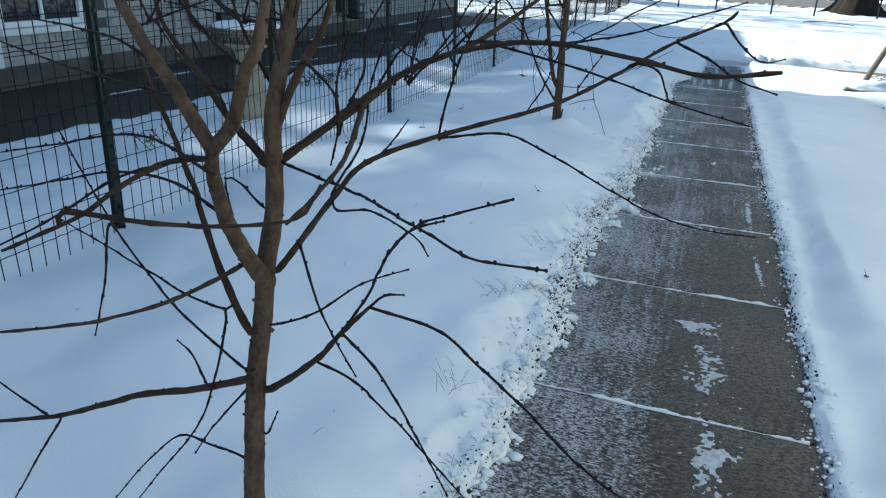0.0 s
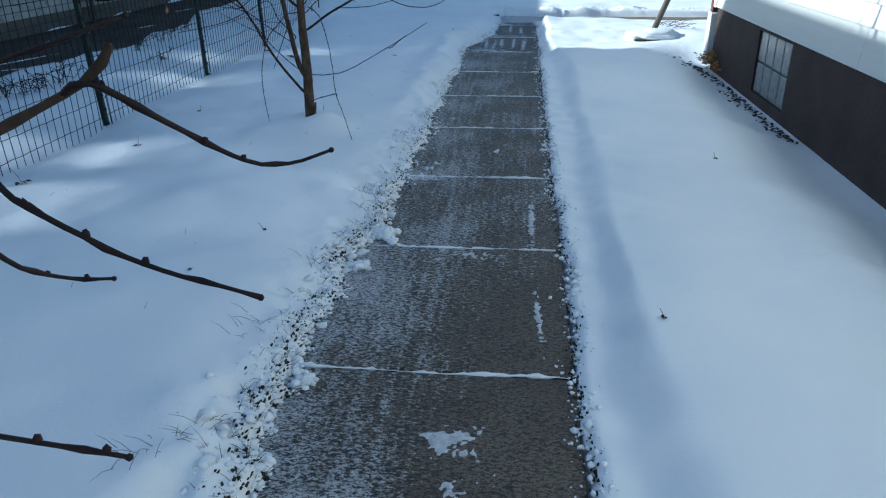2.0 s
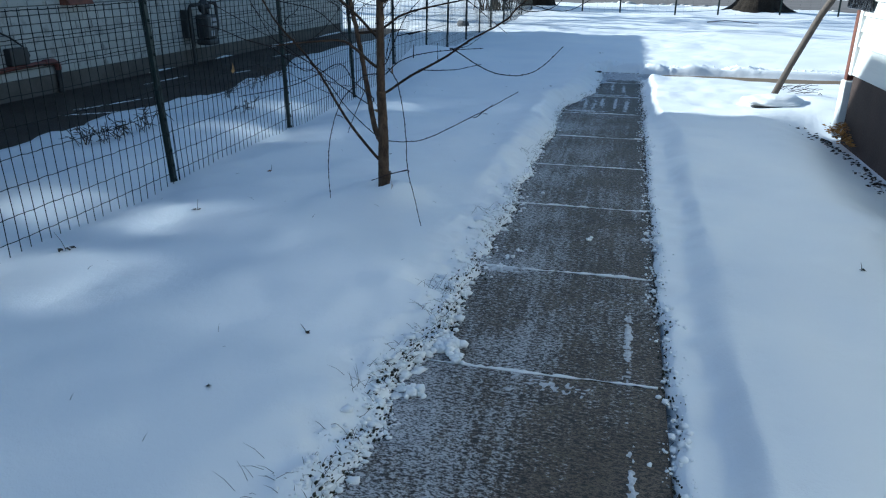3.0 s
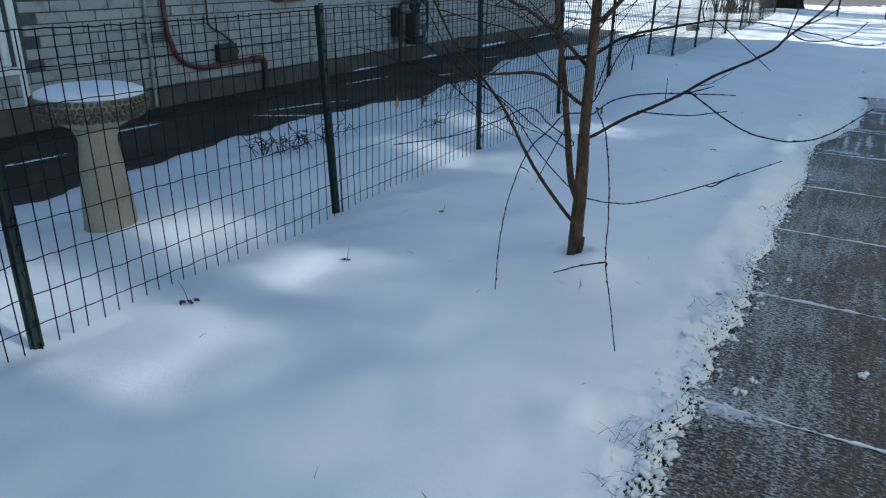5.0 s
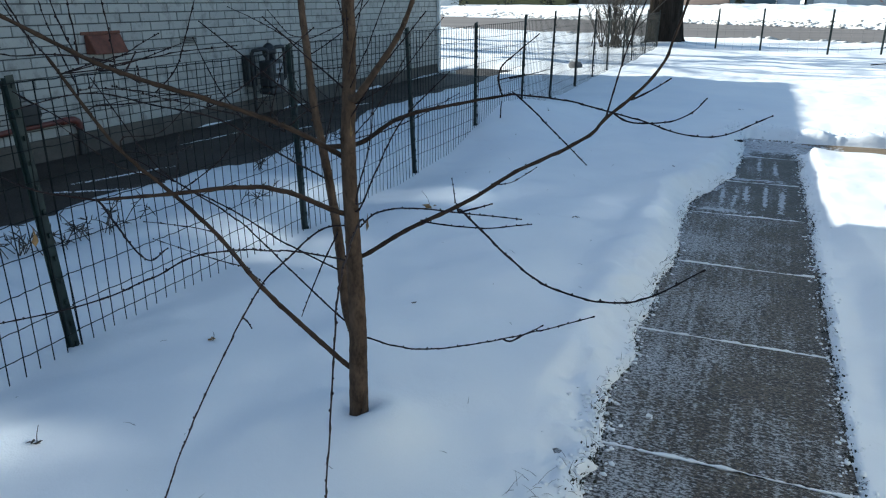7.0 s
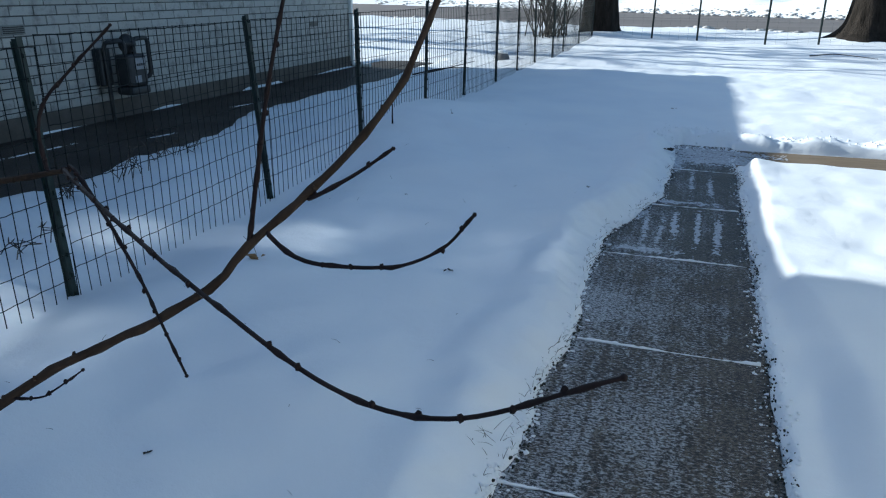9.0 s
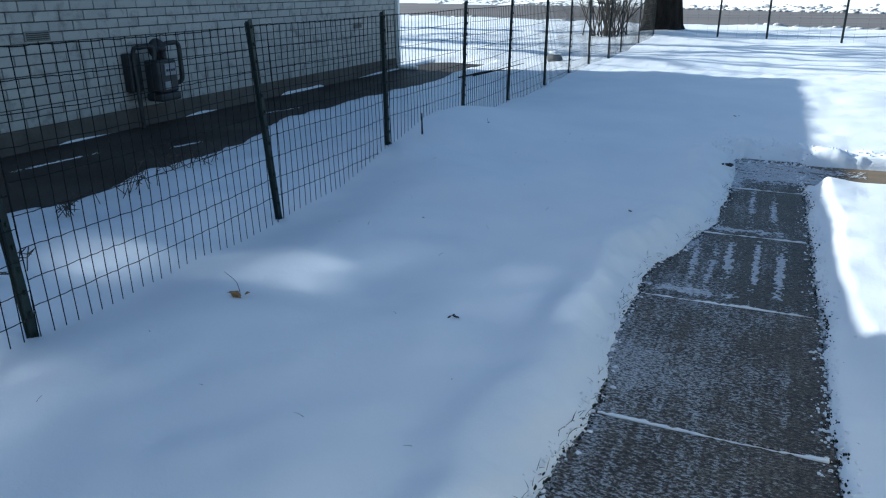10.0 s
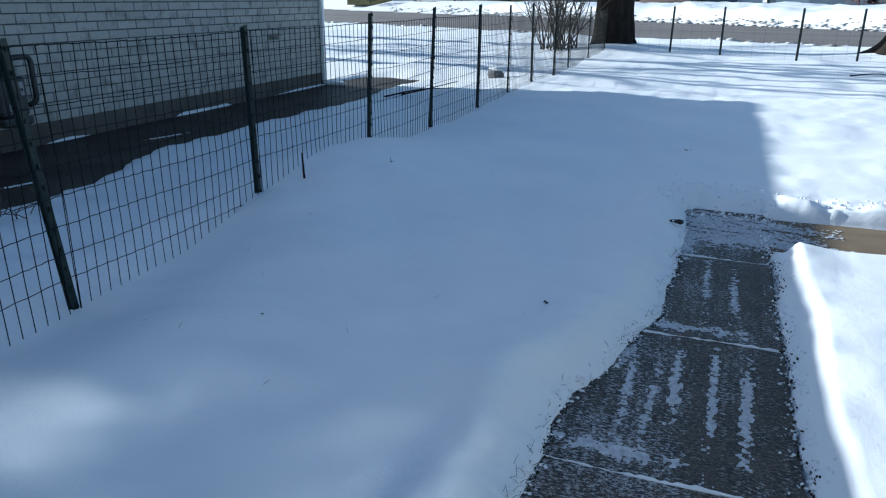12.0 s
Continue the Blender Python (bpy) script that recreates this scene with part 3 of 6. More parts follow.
sapling = thing("young_tree", "bare young tree with brown forked stems and dark budded twigs", "tree", "young trees beside the walk")
limb(sapling, "trunk", (-0.765, 1.275, 0.02), (-0.768, 1.27, 0.16), (-0.735, 1.26, 0.5), (-0.69, 1.24, 0.7), (-0.67, 1.23, 0.82))
limb(sapling, "stem", (-0.67, 1.225, 0.80), (-0.68, 1.15, 0.92), (-0.64, 1.05, 1.06), (-0.61, 1.01, 1.13), size=1.12)
limb(sapling, "limb", (-0.61, 1.01, 1.13), (-0.68, 1.02, 1.22), (-0.77, 1.05, 1.3), (-0.86, 1.1, 1.38), (-1.01, 1.2, 1.57), size=1.35)
limb(sapling, "limb", (-0.61, 1.01, 1.13), (-0.56, 1, 1.18), (-0.52, 0.98, 1.26), (-0.48, 0.97, 1.33), (-0.42, 0.95, 1.54), size=1.35)
limb(sapling, "stem", (-0.68, 1.24, 0.81), (-0.67, 1.27, 0.93), (-0.67, 1.28, 1.03), (-0.65, 1.26, 1.16), (-0.62, 1.27, 1.29), (-0.59, 1.35, 1.63), size=1.15)
limb(sapling, "limb", (-0.66, 1.3, 1.04), (-0.6, 1.33, 1.09), (-0.53, 1.4, 1.15), (-0.47, 1.5, 1.21), (-0.35, 1.6, 1.27), (-0.21, 1.8, 1.4))
limb(sapling, "limb", (-0.66, 1.26, 0.81), (-0.62, 1.45, 0.93), (-0.58, 1.52, 0.99), (-0.43, 1.59, 1.055), (-0.2, 1.7, 1.13), (-0.05, 1.77, 1.215), (0.04, 1.79, 1.275), (0.14, 1.80, 1.325), (0.165, 1.80, 1.35), size=0.8)
limb(sapling, "twig", (-0.43, 1.59, 1.05), (-0.28, 1.6, 1.075), (-0.16, 1.59, 1.04), (0.03, 1.56, 0.965), (0.15, 1.56, 0.935), (0.268, 1.57, 0.93))
limb(sapling, "twig", (-0.35, 1.6, 1.27), (-0.17, 1.62, 1.235), (-0.05, 1.63, 1.205), (0.08, 1.63, 1.17), (0.22, 1.64, 1.14))
limb(sapling, "twig", (0.05, 1.79, 1.28), (0.12, 1.74, 1.255), (0.19, 1.745, 1.215), (0.27, 1.745, 1.192))
limb(sapling, "twig", (-0.03, 1.77, 1.23), (0.02, 1.79, 1.215), (0.04, 1.82, 1.17), (0.05, 1.86, 1.14), (0.085, 1.87, 1.136))
limb(sapling, "twig", (0.145, 1.80, 1.325), (0.18, 1.84, 1.285), (0.22, 1.87, 1.25), (0.25, 1.89, 1.24), (0.285, 1.90, 1.25))
limb(sapling, "limb", (-0.6, 1.33, 1.09), (-0.53, 1.34, 1.15), (-0.39, 1.316, 1.24), (-0.25, 1.25, 1.295), (-0.1, 1.12, 1.325), (0.03, 1.03, 1.323), (0.12, 0.97, 1.316), (0.196, 0.94, 1.33), size=0.62)
limb(sapling, "twig", (-0.33, 1.6, 1.27), (-0.17, 1.7, 1.27), (0, 1.75, 1.31), (0.18, 1.8, 1.37))
limb(sapling, "limb", (-0.7, 1.27, 0.5), (-0.56, 1.23, 0.63), (-0.48, 1.2, 0.73), (-0.41, 1.18, 0.81))
limb(sapling, "twig", (-0.41, 1.18, 0.81), (-0.28, 1.2, 0.78), (-0.17, 1.12, 0.77), (-0.06, 1.01, 0.78), (0.05, 0.9, 0.78), (0.13, 0.8, 0.82))
limb(sapling, "twig", (-0.56, 1.23, 0.63), (-0.47, 1.22, 0.61), (-0.37, 1.2, 0.56), (-0.18, 1.15, 0.44))
limb(sapling, "twig", (-0.48, 1.2, 0.73), (-0.41, 1.2, 0.67), (-0.33, 1.18, 0.58), (-0.21, 1.1, 0.49))
limb(sapling, "twig", (-0.48, 1.2, 0.73), (-0.4, 1.15, 0.85), (-0.33, 1.08, 0.97), (-0.25, 1, 1.06), (-0.19, 0.99, 1.09), (-0.1, 0.98, 1.13))
limb(sapling, "twig", (-0.33, 1.08, 0.97), (-0.28, 1.05, 1.03), (-0.22, 1.04, 1.06))
limb(sapling, "twig", (-0.41, 1.18, 0.81), (-0.38, 1.18, 0.84), (-0.34, 1.18, 0.85))
limb(sapling, "twig", (-0.65, 1.28, 1.04), (-0.46, 1.2, 1.03), (-0.23, 0.95, 1.08), (-0.12, 0.85, 1.09), (-0.01, 0.78, 1.12))
limb(sapling, "twig", (-0.42, 0.9, 1.08), (-0.25, 0.75, 1.15), (-0.12, 0.6, 1.19), (-0.05, 0.53, 1.21), (-0.01, 0.49, 1.23))
limb(sapling, "twig", (-0.59, 1.4, 0.91), (-0.51, 1.4, 0.92), (-0.39, 1.35, 0.9), (-0.35, 1.33, 0.87))
limb(sapling, "twig", (-0.66, 1.24, 0.69), (-0.56, 1.24, 0.74), (-0.46, 1.25, 0.82), (-0.36, 1.25, 0.87))
limb(sapling, "limb", (-0.73, 1.24, 0.54), (-0.86, 1.2, 0.5), (-0.98, 1.15, 0.48), (-1.19, 1.12, 0.39), (-1.45, 1.1, 0.31))
limb(sapling, "twig", (-1.19, 1.12, 0.38), (-1.28, 1.1, 0.24), (-1.39, 1.08, 0.06))
limb(sapling, "twig", (-1.23, 1.12, 0.38), (-1.41, 1.15, 0.41), (-1.49, 1.16, 0.44))
limb(sapling, "twig", (-0.72, 1.22, 0.57), (-0.8, 1.21, 0.63), (-0.9, 1.2, 0.72), (-1.02, 1.2, 0.86), (-1.14, 1.2, 1.07))
limb(sapling, "limb", (-0.71, 1.22, 0.67), (-0.78, 1.24, 0.77), (-0.83, 1.26, 0.87), (-0.89, 1.28, 1.01), (-1, 1.3, 1.23))
limb(sapling, "twig", (-0.76, 1.21, 0.72), (-0.85, 1.2, 0.74), (-0.95, 1.2, 0.78), (-1.17, 1.2, 0.86))
limb(sapling, "twig", (-0.79, 1.27, 0.28), (-0.87, 1.25, 0.31), (-0.95, 1.24, 0.32), (-1.05, 1.22, 0.22), (-1.15, 1.2, 0.09))
limb(sapling, "twig", (-0.75, 1.25, 0.5), (-0.83, 1.24, 0.4), (-0.9, 1.23, 0.29))
limb(sapling, "twig", (-0.77, 1.22, 0.69), (-0.8, 1.2, 0.54), (-0.85, 1.19, 0.41), (-0.96, 1.18, 0.26), (-1.04, 1.17, 0.15))
limb(sapling, "twig", (-0.82, 1.2, 0.52), (-0.85, 1.2, 0.59), (-0.89, 1.2, 0.62))
limb(sapling, "twig", (-0.72, 1.27, 0.37), (-0.7, 1.27, 0.41), (-0.68, 1.26, 0.45))
limb(sapling, "twig", (-0.21, 0.8, 1.41), (-0.2, 0.72, 1.29), (-0.2, 0.66, 1.23), (-0.21, 0.6, 1.21), (-0.21, 0.52, 1.19), (-0.22, 0.46, 1.19), (-0.23, 0.42, 1.19))
limb(sapling, "twig", (-0.61, 1.01, 1.12), (-0.67, 0.97, 1.11), (-0.73, 0.93, 1.09), (-0.78, 0.88, 1.05), (-0.82, 0.84, 1.02), (-0.87, 0.8, 0.99))
limb(sapling, "twig", (-0.66, 0.75, 1.1), (-0.57, 0.76, 1.1), (-0.51, 0.78, 1.09), (-0.42, 0.8, 1.1), (-0.37, 0.82, 1.11))
limb(sapling, "twig", (-0.99, 1.15, 0.89), (-1, 1.13, 0.77), (-1.04, 1.12, 0.64))
limb(sapling, "twig", (-0.63, 1.3, 0.86), (-0.56, 1.25, 0.75), (-0.49, 1.2, 0.7), (-0.44, 1.18, 0.65))
limb(sapling, "twig", (-0.43, 1.59, 1.05), (-0.41, 1.58, 1.14), (-0.38, 1.58, 1.24), (-0.33, 1.57, 1.34))
limb(sapling, "twig", (-0.57, 1.52, 0.99), (-0.56, 1.6, 1.01), (-0.53, 1.65, 1.07))
limb(sapling, "twig", (-0.56, 1.35, 1.09), (-0.55, 1.33, 1.2), (-0.51, 1.3, 1.3))
limb(sapling, "twig", (-0.63, 1.45, 0.93), (-0.54, 1.42, 1.07), (-0.51, 1.4, 1.19), (-0.46, 1.38, 1.31))
limb(sapling, "twig", (-0.69, 1.28, 1.03), (-0.73, 1.25, 1.1), (-0.75, 1.24, 1.15), (-0.78, 1.2, 1.28))
limb(sapling, "twig", (-0.77, 1.1, 1.03), (-0.89, 1.08, 1.04), (-1.01, 1.06, 1.01), (-1.17, 1.05, 0.97))
limb(sapling, "twig", (-0.63, 1.02, 1.09), (-0.83, 1.1, 1.11), (-1.04, 1.1, 1.07), (-1.21, 1.1, 1.03))
limb(sapling, "twig", (-0.69, 1.27, 0.94), (-0.73, 1.25, 0.99), (-0.76, 1.24, 1), (-0.74, 1.23, 0.93))
limb(sapling, "limb", (-0.66, 1.28, 1.10), (-0.66, 1.30, 1.19), (-0.66, 1.33, 1.28), (-0.66, 1.36, 1.41), size=1.20)
limb(sapling, "limb", (-0.66, 1.28, 1.11), (-0.58, 1.24, 1.23), (-0.51, 1.20, 1.31), (-0.45, 1.16, 1.41), size=1.10)
limb(sapling, "limb", (-0.68, 1.27, 1.04), (-0.79, 1.31, 1.11), (-0.89, 1.35, 1.19), (-1.01, 1.40, 1.28), (-1.07, 1.44, 1.37))
limb(sapling, "limb", (-0.70, 1.20, 0.84), (-0.71, 1.05, 0.84), (-0.74, 0.95, 0.84), (-0.81, 0.86, 0.84), (-0.89, 0.80, 0.84), size=0.55)
limb(sapling, "limb", (-0.63, 1.02, 1.11), (-0.67, 0.98, 1.11), (-0.70, 0.92, 1.09), (-0.74, 0.87, 1.05), (-0.79, 0.83, 1.02), (-0.85, 0.80, 0.99), size=0.60)
limb(sapling, "limb", (-0.77, 0.85, 1.05), (-0.66, 0.86, 1.05), (-0.60, 0.87, 1.05), (-0.50, 0.88, 1.06), (-0.38, 0.88, 1.09), (-0.33, 0.86, 1.15), size=0.50)
limb(sapling, "twig", (-0.73, 1.08, 1.22), (-0.86, 1.12, 1.27), (-1.02, 1.18, 1.28), (-1.29, 1.25, 1.29))
limb(sapling, "twig", (-0.67, 1.05, 1.19), (-0.82, 1.10, 1.20), (-1.04, 1.16, 1.21), (-1.32, 1.25, 1.23))
limb(sapling, "twig", (-0.56, 1.22, 1.25), (-0.49, 1.20, 1.21), (-0.48, 1.20, 1.15), (-0.47, 1.15, 1.09))
limb(sapling, "twig", (-0.47, 0.97, 1.34), (-0.53, 1.00, 1.34), (-0.63, 1.05, 1.37))
limb(sapling, "twig", (-0.51, 0.98, 1.27), (-0.58, 1.00, 1.30), (-0.65, 1.02, 1.35), (-0.68, 1.03, 1.38))
limb(sapling, "twig", (-0.56, 1.36, 1.12), (-0.52, 1.38, 1.21), (-0.52, 1.40, 1.29), (-0.48, 1.42, 1.37))
limb(sapling, "twig", (-0.53, 1.44, 1.15), (-0.48, 1.45, 1.24), (-0.41, 1.46, 1.33), (-0.40, 1.46, 1.39))
limb(sapling, "twig", (-0.64, 1.27, 1.16), (-0.68, 1.26, 1.24), (-0.71, 1.25, 1.31), (-0.73, 1.25, 1.38), size=1.20)
limb(sapling, "limb", (-0.52, 1.38, 1.15), (-0.46, 1.20, 1.11), (-0.43, 1.10, 1.10), (-0.42, 1.00, 1.08), (-0.44, 0.95, 1.05), size=0.70)
limb(sapling, "twig", (-0.41, 1.60, 1.24), (-0.35, 1.62, 1.31), (-0.30, 1.65, 1.38))
limb(sapling, "twig", (-0.47, 1.50, 1.18), (-0.38, 1.50, 1.29), (-0.33, 1.50, 1.37))
rng = random.Random(23)
for a, b, n, l in (((-0.61, 1.01, 1.13), (-1.01, 1.2, 1.57), 18, 0.22), ((-0.61, 1.01, 1.13), (-0.42, 0.95, 1.54), 12, 0.18), ((-0.65, 1.26, 1.10), (-0.59, 1.35, 1.63), 26, 0.28),
                   ((-0.6, 1.33, 1.09), (-0.21, 1.8, 1.4), 8, 0.25), ((-0.43, 1.59, 1.05), (-0.05, 1.76, 1.21), 2, 0.15)):
    sprays(sapling, spline((a, b), 0.05), n, l, rng, 1.1)
crown(sapling, Vector((-0.59, 1.35, 1.62)), rng, 5, 0.5)
crown(sapling, Vector((-1.0, 1.2, 1.56)), rng, 4, 0.4)

sapling = thing("young_tree", "bare two-stemmed young tree with budded twigs and dry leaves", "tree", "young trees beside the walk")
limb(sapling, "trunk", (-1.015, 6.235, 0.02), (-1.02, 6.24, 0.13), (-1.02, 6.25, 0.34), (-1.02, 6.26, 0.51), (-1.035, 6.28, 0.77), size=1.4)
limb(sapling, "stem", (-1.035, 6.28, 0.76), (-1.02, 6.25, 1.13), (-1.03, 6.3, 1.45), (-1.02, 6.3, 1.96), (-1.0, 6.32, 2.5), size=1.45)
limb(sapling, "stem", (-1.04, 6.28, 0.45), (-1.1, 6.32, 0.55), (-1.17, 6.4, 0.8), (-1.22, 6.42, 1.06), (-1.28, 6.45, 1.33), (-1.43, 6.6, 2.03))
limb(sapling, "limb", (-1.0, 6.225, 0.14), (-0.975, 6.21, 0.22), (-0.965, 6.205, 0.285), size=1.7)
limb(sapling, "twig", (-1.01, 6.28, 0.46), (-0.87, 6.24, 0.47), (-0.72, 6.19, 0.51), (-0.49, 6.05, 0.64), (-0.29, 5.95, 0.76), (-0.13, 5.88, 0.86))
limb(sapling, "twig", (-0.38, 6, 0.69), (-0.33, 5.98, 0.73), (-0.28, 5.97, 0.77))
limb(sapling, "limb", (-1.05, 6.24, 0.35), (-1.16, 6.1, 0.57), (-1.21, 5.98, 0.74), (-1.27, 5.88, 0.93), (-1.35, 5.78, 1.09), (-1.43, 5.7, 1.22), (-1.51, 5.6, 1.46))
limb(sapling, "limb", (-1.01, 6.3, 0.76), (-0.86, 6.33, 0.86), (-0.66, 6.38, 0.97), (-0.53, 6.42, 1.06), (-0.42, 6.44, 1.12), (-0.29, 6.47, 1.198), (-0.25, 6.50, 1.249), (-0.15, 6.54, 1.342), (-0.10, 6.60, 1.419), (-0.09, 6.65, 1.47), (-0.07, 6.70, 1.555), (-0.03, 6.76, 1.75), size=0.85)
limb(sapling, "limb", (-0.99, 6.25, 1.30), (-0.88, 6.20, 1.40), (-0.77, 6.15, 1.52), (-0.69, 6.10, 1.65), size=1.3)
limb(sapling, "twig", (-0.25, 6.50, 1.252), (-0.22, 6.50, 1.383), (-0.19, 6.50, 1.494), (-0.13, 6.50, 1.68))
limb(sapling, "twig", (-0.18, 6.525, 1.305), (-0.12, 6.52, 1.338), (-0.07, 6.52, 1.373))
limb(sapling, "twig", (-0.99, 6.25, 0.88), (-0.87, 6.15, 0.97), (-0.69, 6.05, 1.03), (-0.52, 5.96, 1.06), (-0.33, 5.9, 1.08))
limb(sapling, "twig", (-0.51, 5.95, 1.07), (-0.35, 5.85, 1), (-0.24, 5.78, 0.97), (-0.1, 5.72, 0.97), (0.01, 5.65, 1.02), (0.12, 5.56, 1.13))
limb(sapling, "twig", (-0.52, 5.96, 1.06), (-0.47, 5.95, 1.08), (-0.42, 5.94, 1.1))
limb(sapling, "twig", (-0.8, 6.33, 0.9), (-0.59, 6.3, 0.91), (-0.41, 6.28, 0.95))
limb(sapling, "limb", (-1.09, 6.45, 1.12), (-0.95, 6.48, 1.21), (-0.77, 6.52, 1.26), (-0.57, 6.56, 1.3))
limb(sapling, "twig", (-0.58, 6.56, 1.3), (-0.36, 6.4, 1.31), (-0.15, 6.28, 1.29), (0.0, 6.22, 1.262), (0.1, 6.2, 1.268), (0.21, 6.19, 1.325))
limb(sapling, "twig", (-0.225, 6.505, 1.262), (-0.17, 6.49, 1.242), (-0.07, 6.48, 1.25), (0.0, 6.47, 1.282), (0.04, 6.46, 1.327))
limb(sapling, "twig", (-0.56, 6.56, 1.3), (-0.42, 6.49, 1.21), (-0.28, 6.4, 1.12))
limb(sapling, "twig", (-0.61, 6.56, 1.3), (-0.62, 6.58, 1.38), (-0.5, 6.6, 1.49))
limb(sapling, "twig", (-0.96, 6.2, 0.92), (-0.81, 5.85, 0.92), (-0.73, 5.67, 0.88), (-0.65, 5.5, 0.73), (-0.6, 5.37, 0.53), (-0.54, 5.25, 0.46), (-0.46, 5.1, 0.34))
limb(sapling, "twig", (-0.6, 5.37, 0.53), (-0.67, 5.32, 0.52), (-0.75, 5.25, 0.5))
limb(sapling, "twig", (-1.11, 6.2, 0.87), (-1.09, 5.95, 0.84), (-1.15, 5.9, 0.76), (-1.13, 5.68, 0.63), (-1.03, 5.38, 0.52), (-0.94, 5.17, 0.42))
limb(sapling, "twig", (-1.15, 5.82, 0.7), (-1.12, 5.8, 0.7), (-1.1, 5.79, 0.69))
limb(sapling, "twig", (-1.11, 6.35, 0.71), (-1.1, 6, 0.86), (-1, 5.53, 1.02), (-1.1, 5.45, 0.97), (-1.22, 5.35, 0.92), (-1.4, 5.2, 0.89))
limb(sapling, "limb", (-1.07, 6.28, 1.11), (-1.09, 6, 1.25), (-1.1, 5.7, 1.36), (-1.14, 5.6, 1.4), (-1.12, 5.4, 1.47), (-1.12, 5.2, 1.57))
limb(sapling, "twig", (-1.1, 6.3, 0.5), (-1.25, 6.25, 0.66), (-1.35, 6.1, 0.89), (-1.47, 6, 1.02), (-1.66, 5.9, 1.16), (-1.93, 5.8, 1.33))
limb(sapling, "twig", (-1.14, 6.35, 0.67), (-1.27, 6.2, 0.81), (-1.4, 6.1, 0.94), (-1.57, 6, 1.07), (-1.71, 5.9, 1.37))
limb(sapling, "limb", (-1.05, 6.25, 0.92), (-1.09, 6, 1.05), (-1.1, 5.8, 1.11), (-1.24, 5.65, 1.11), (-1.42, 5.6, 1.09))
limb(sapling, "twig", (-1.42, 5.6, 1.09), (-1.5, 5.5, 1.13), (-1.6, 5.45, 1.18), (-1.71, 5.4, 1.21))
limb(sapling, "twig", (-1.4, 5.6, 1.08), (-1.28, 5.55, 1.02), (-1.18, 5.52, 0.98), (-1.09, 5.5, 1.03))
limb(sapling, "twig", (-1.15, 6.35, 0.79), (-1.18, 6.3, 0.7), (-1.23, 6.28, 0.58), (-1.26, 6.27, 0.5))
limb(sapling, "twig", (-1.01, 6.25, 1.24), (-0.93, 6.3, 1.38), (-0.81, 6.4, 1.56))
limb(sapling, "twig", (-1.04, 6.27, 1.33), (-1.06, 6.1, 1.44), (-1.13, 6, 1.55))
limb(sapling, "twig", (-1.26, 6.43, 1.21), (-1.36, 6.3, 1.36), (-1.53, 6.2, 1.53))
limb(sapling, "twig", (-1.23, 6.42, 0.99), (-1.24, 6.2, 1.11), (-1.31, 6, 1.25), (-1.47, 5.9, 1.3), (-1.62, 5.8, 1.34), (-1.83, 5.7, 1.29))
limb(sapling, "twig", (-0.99, 6.25, 0.94), (-0.94, 6.3, 1.08), (-0.88, 6.35, 1.22), (-0.73, 6.4, 1.38))
limb(sapling, "twig", (-0.97, 6.2, 0.99), (-0.94, 6.25, 1.17), (-0.95, 6.3, 1.34))
for a, b, n, l in (((-1.16, 6.1, 0.57), (-1.51, 5.6, 1.46), 16, 0.36), ((-1.17, 6.4, 0.8), (-1.43, 6.6, 2.03), 20, 0.42), ((-1.02, 6.25, 0.9), (-1.02, 6.3, 1.96), 14, 0.35),
                   ((-1.05, 6.2, 1.15), (-1.3, 5.4, 1.5), 16, 0.36), ((-0.86, 6.33, 0.86), (-0.53, 6.42, 1.06), 2, 0.15)):
    sprays(sapling, spline((a, b), 0.05), n, l, rng, 0.9)
crown(sapling, Vector((-1.0, 6.32, 2.48)), rng, 5, 0.6)
crown(sapling, Vector((-1.43, 6.6, 2.02)), rng, 5, 0.5)
for at in ((-0.64, 5.23, 0.50), (-1.62, 5.55, 0.98), (-0.98, 6.2, 1.22), (-0.93, 6.2, 0.92)):
    verts, faces = [], []
    p = Vector(at)
    side, down = Vector((rng.uniform(-1, 1), rng.uniform(-1, 1), 0)).normalized() * 0.011, Vector((rng.uniform(-0.3, 0.3), 0, -1)) * 0.034
    verts = [p, p + side + down * 0.45, p + down, p - side * 0.8 + down * 0.5, p + down * 0.5 + Vector((0.004, 0.004, 0)), p + Vector((0, 0, 0.03))]
    faces = [(0, 1, 4), (1, 2, 4), (2, 3, 4), (3, 0, 4), (0, 5, 1)]
    raw("leaf", verts, faces, DRY_LEAF, sapling, "dry curled brown leaf")


# ---- wire fence on green steel posts ----
fence = thing("wire_fence", "dark welded-wire garden fence on green steel posts", "fence")
POSTS = ((-2.70, -1.0, 1.30, 1), (-2.70, 0.95, 1.30, 1), (-2.68, 2.90, 1.30, 1), (-2.66, 4.43, 1.30, 1), (-2.645, 6.41, 1.31, 3), (-2.71, 8.47, 1.33, 3),
         (-2.785, 10.51, 1.375, 6), (-2.81, 12.23, 1.365, 2), (-2.80, 14.03, 1.42, -6), (-2.85, 15.72, 1.45, -5), (-2.88, 17.60, 1.46, 0), (-2.90, 19.20, 1.44, -2),
         (-2.92, 20.85, 1.46, 0), (-2.84, 22.30, 1.36, 0), (-2.90, 24.05, 1.36, 0), (-3.00, 27.15, 1.34, 0), (-3.02, 29.9, 1.30, 0))      # x, y, top, tilt
fence_rng = random.Random(3)


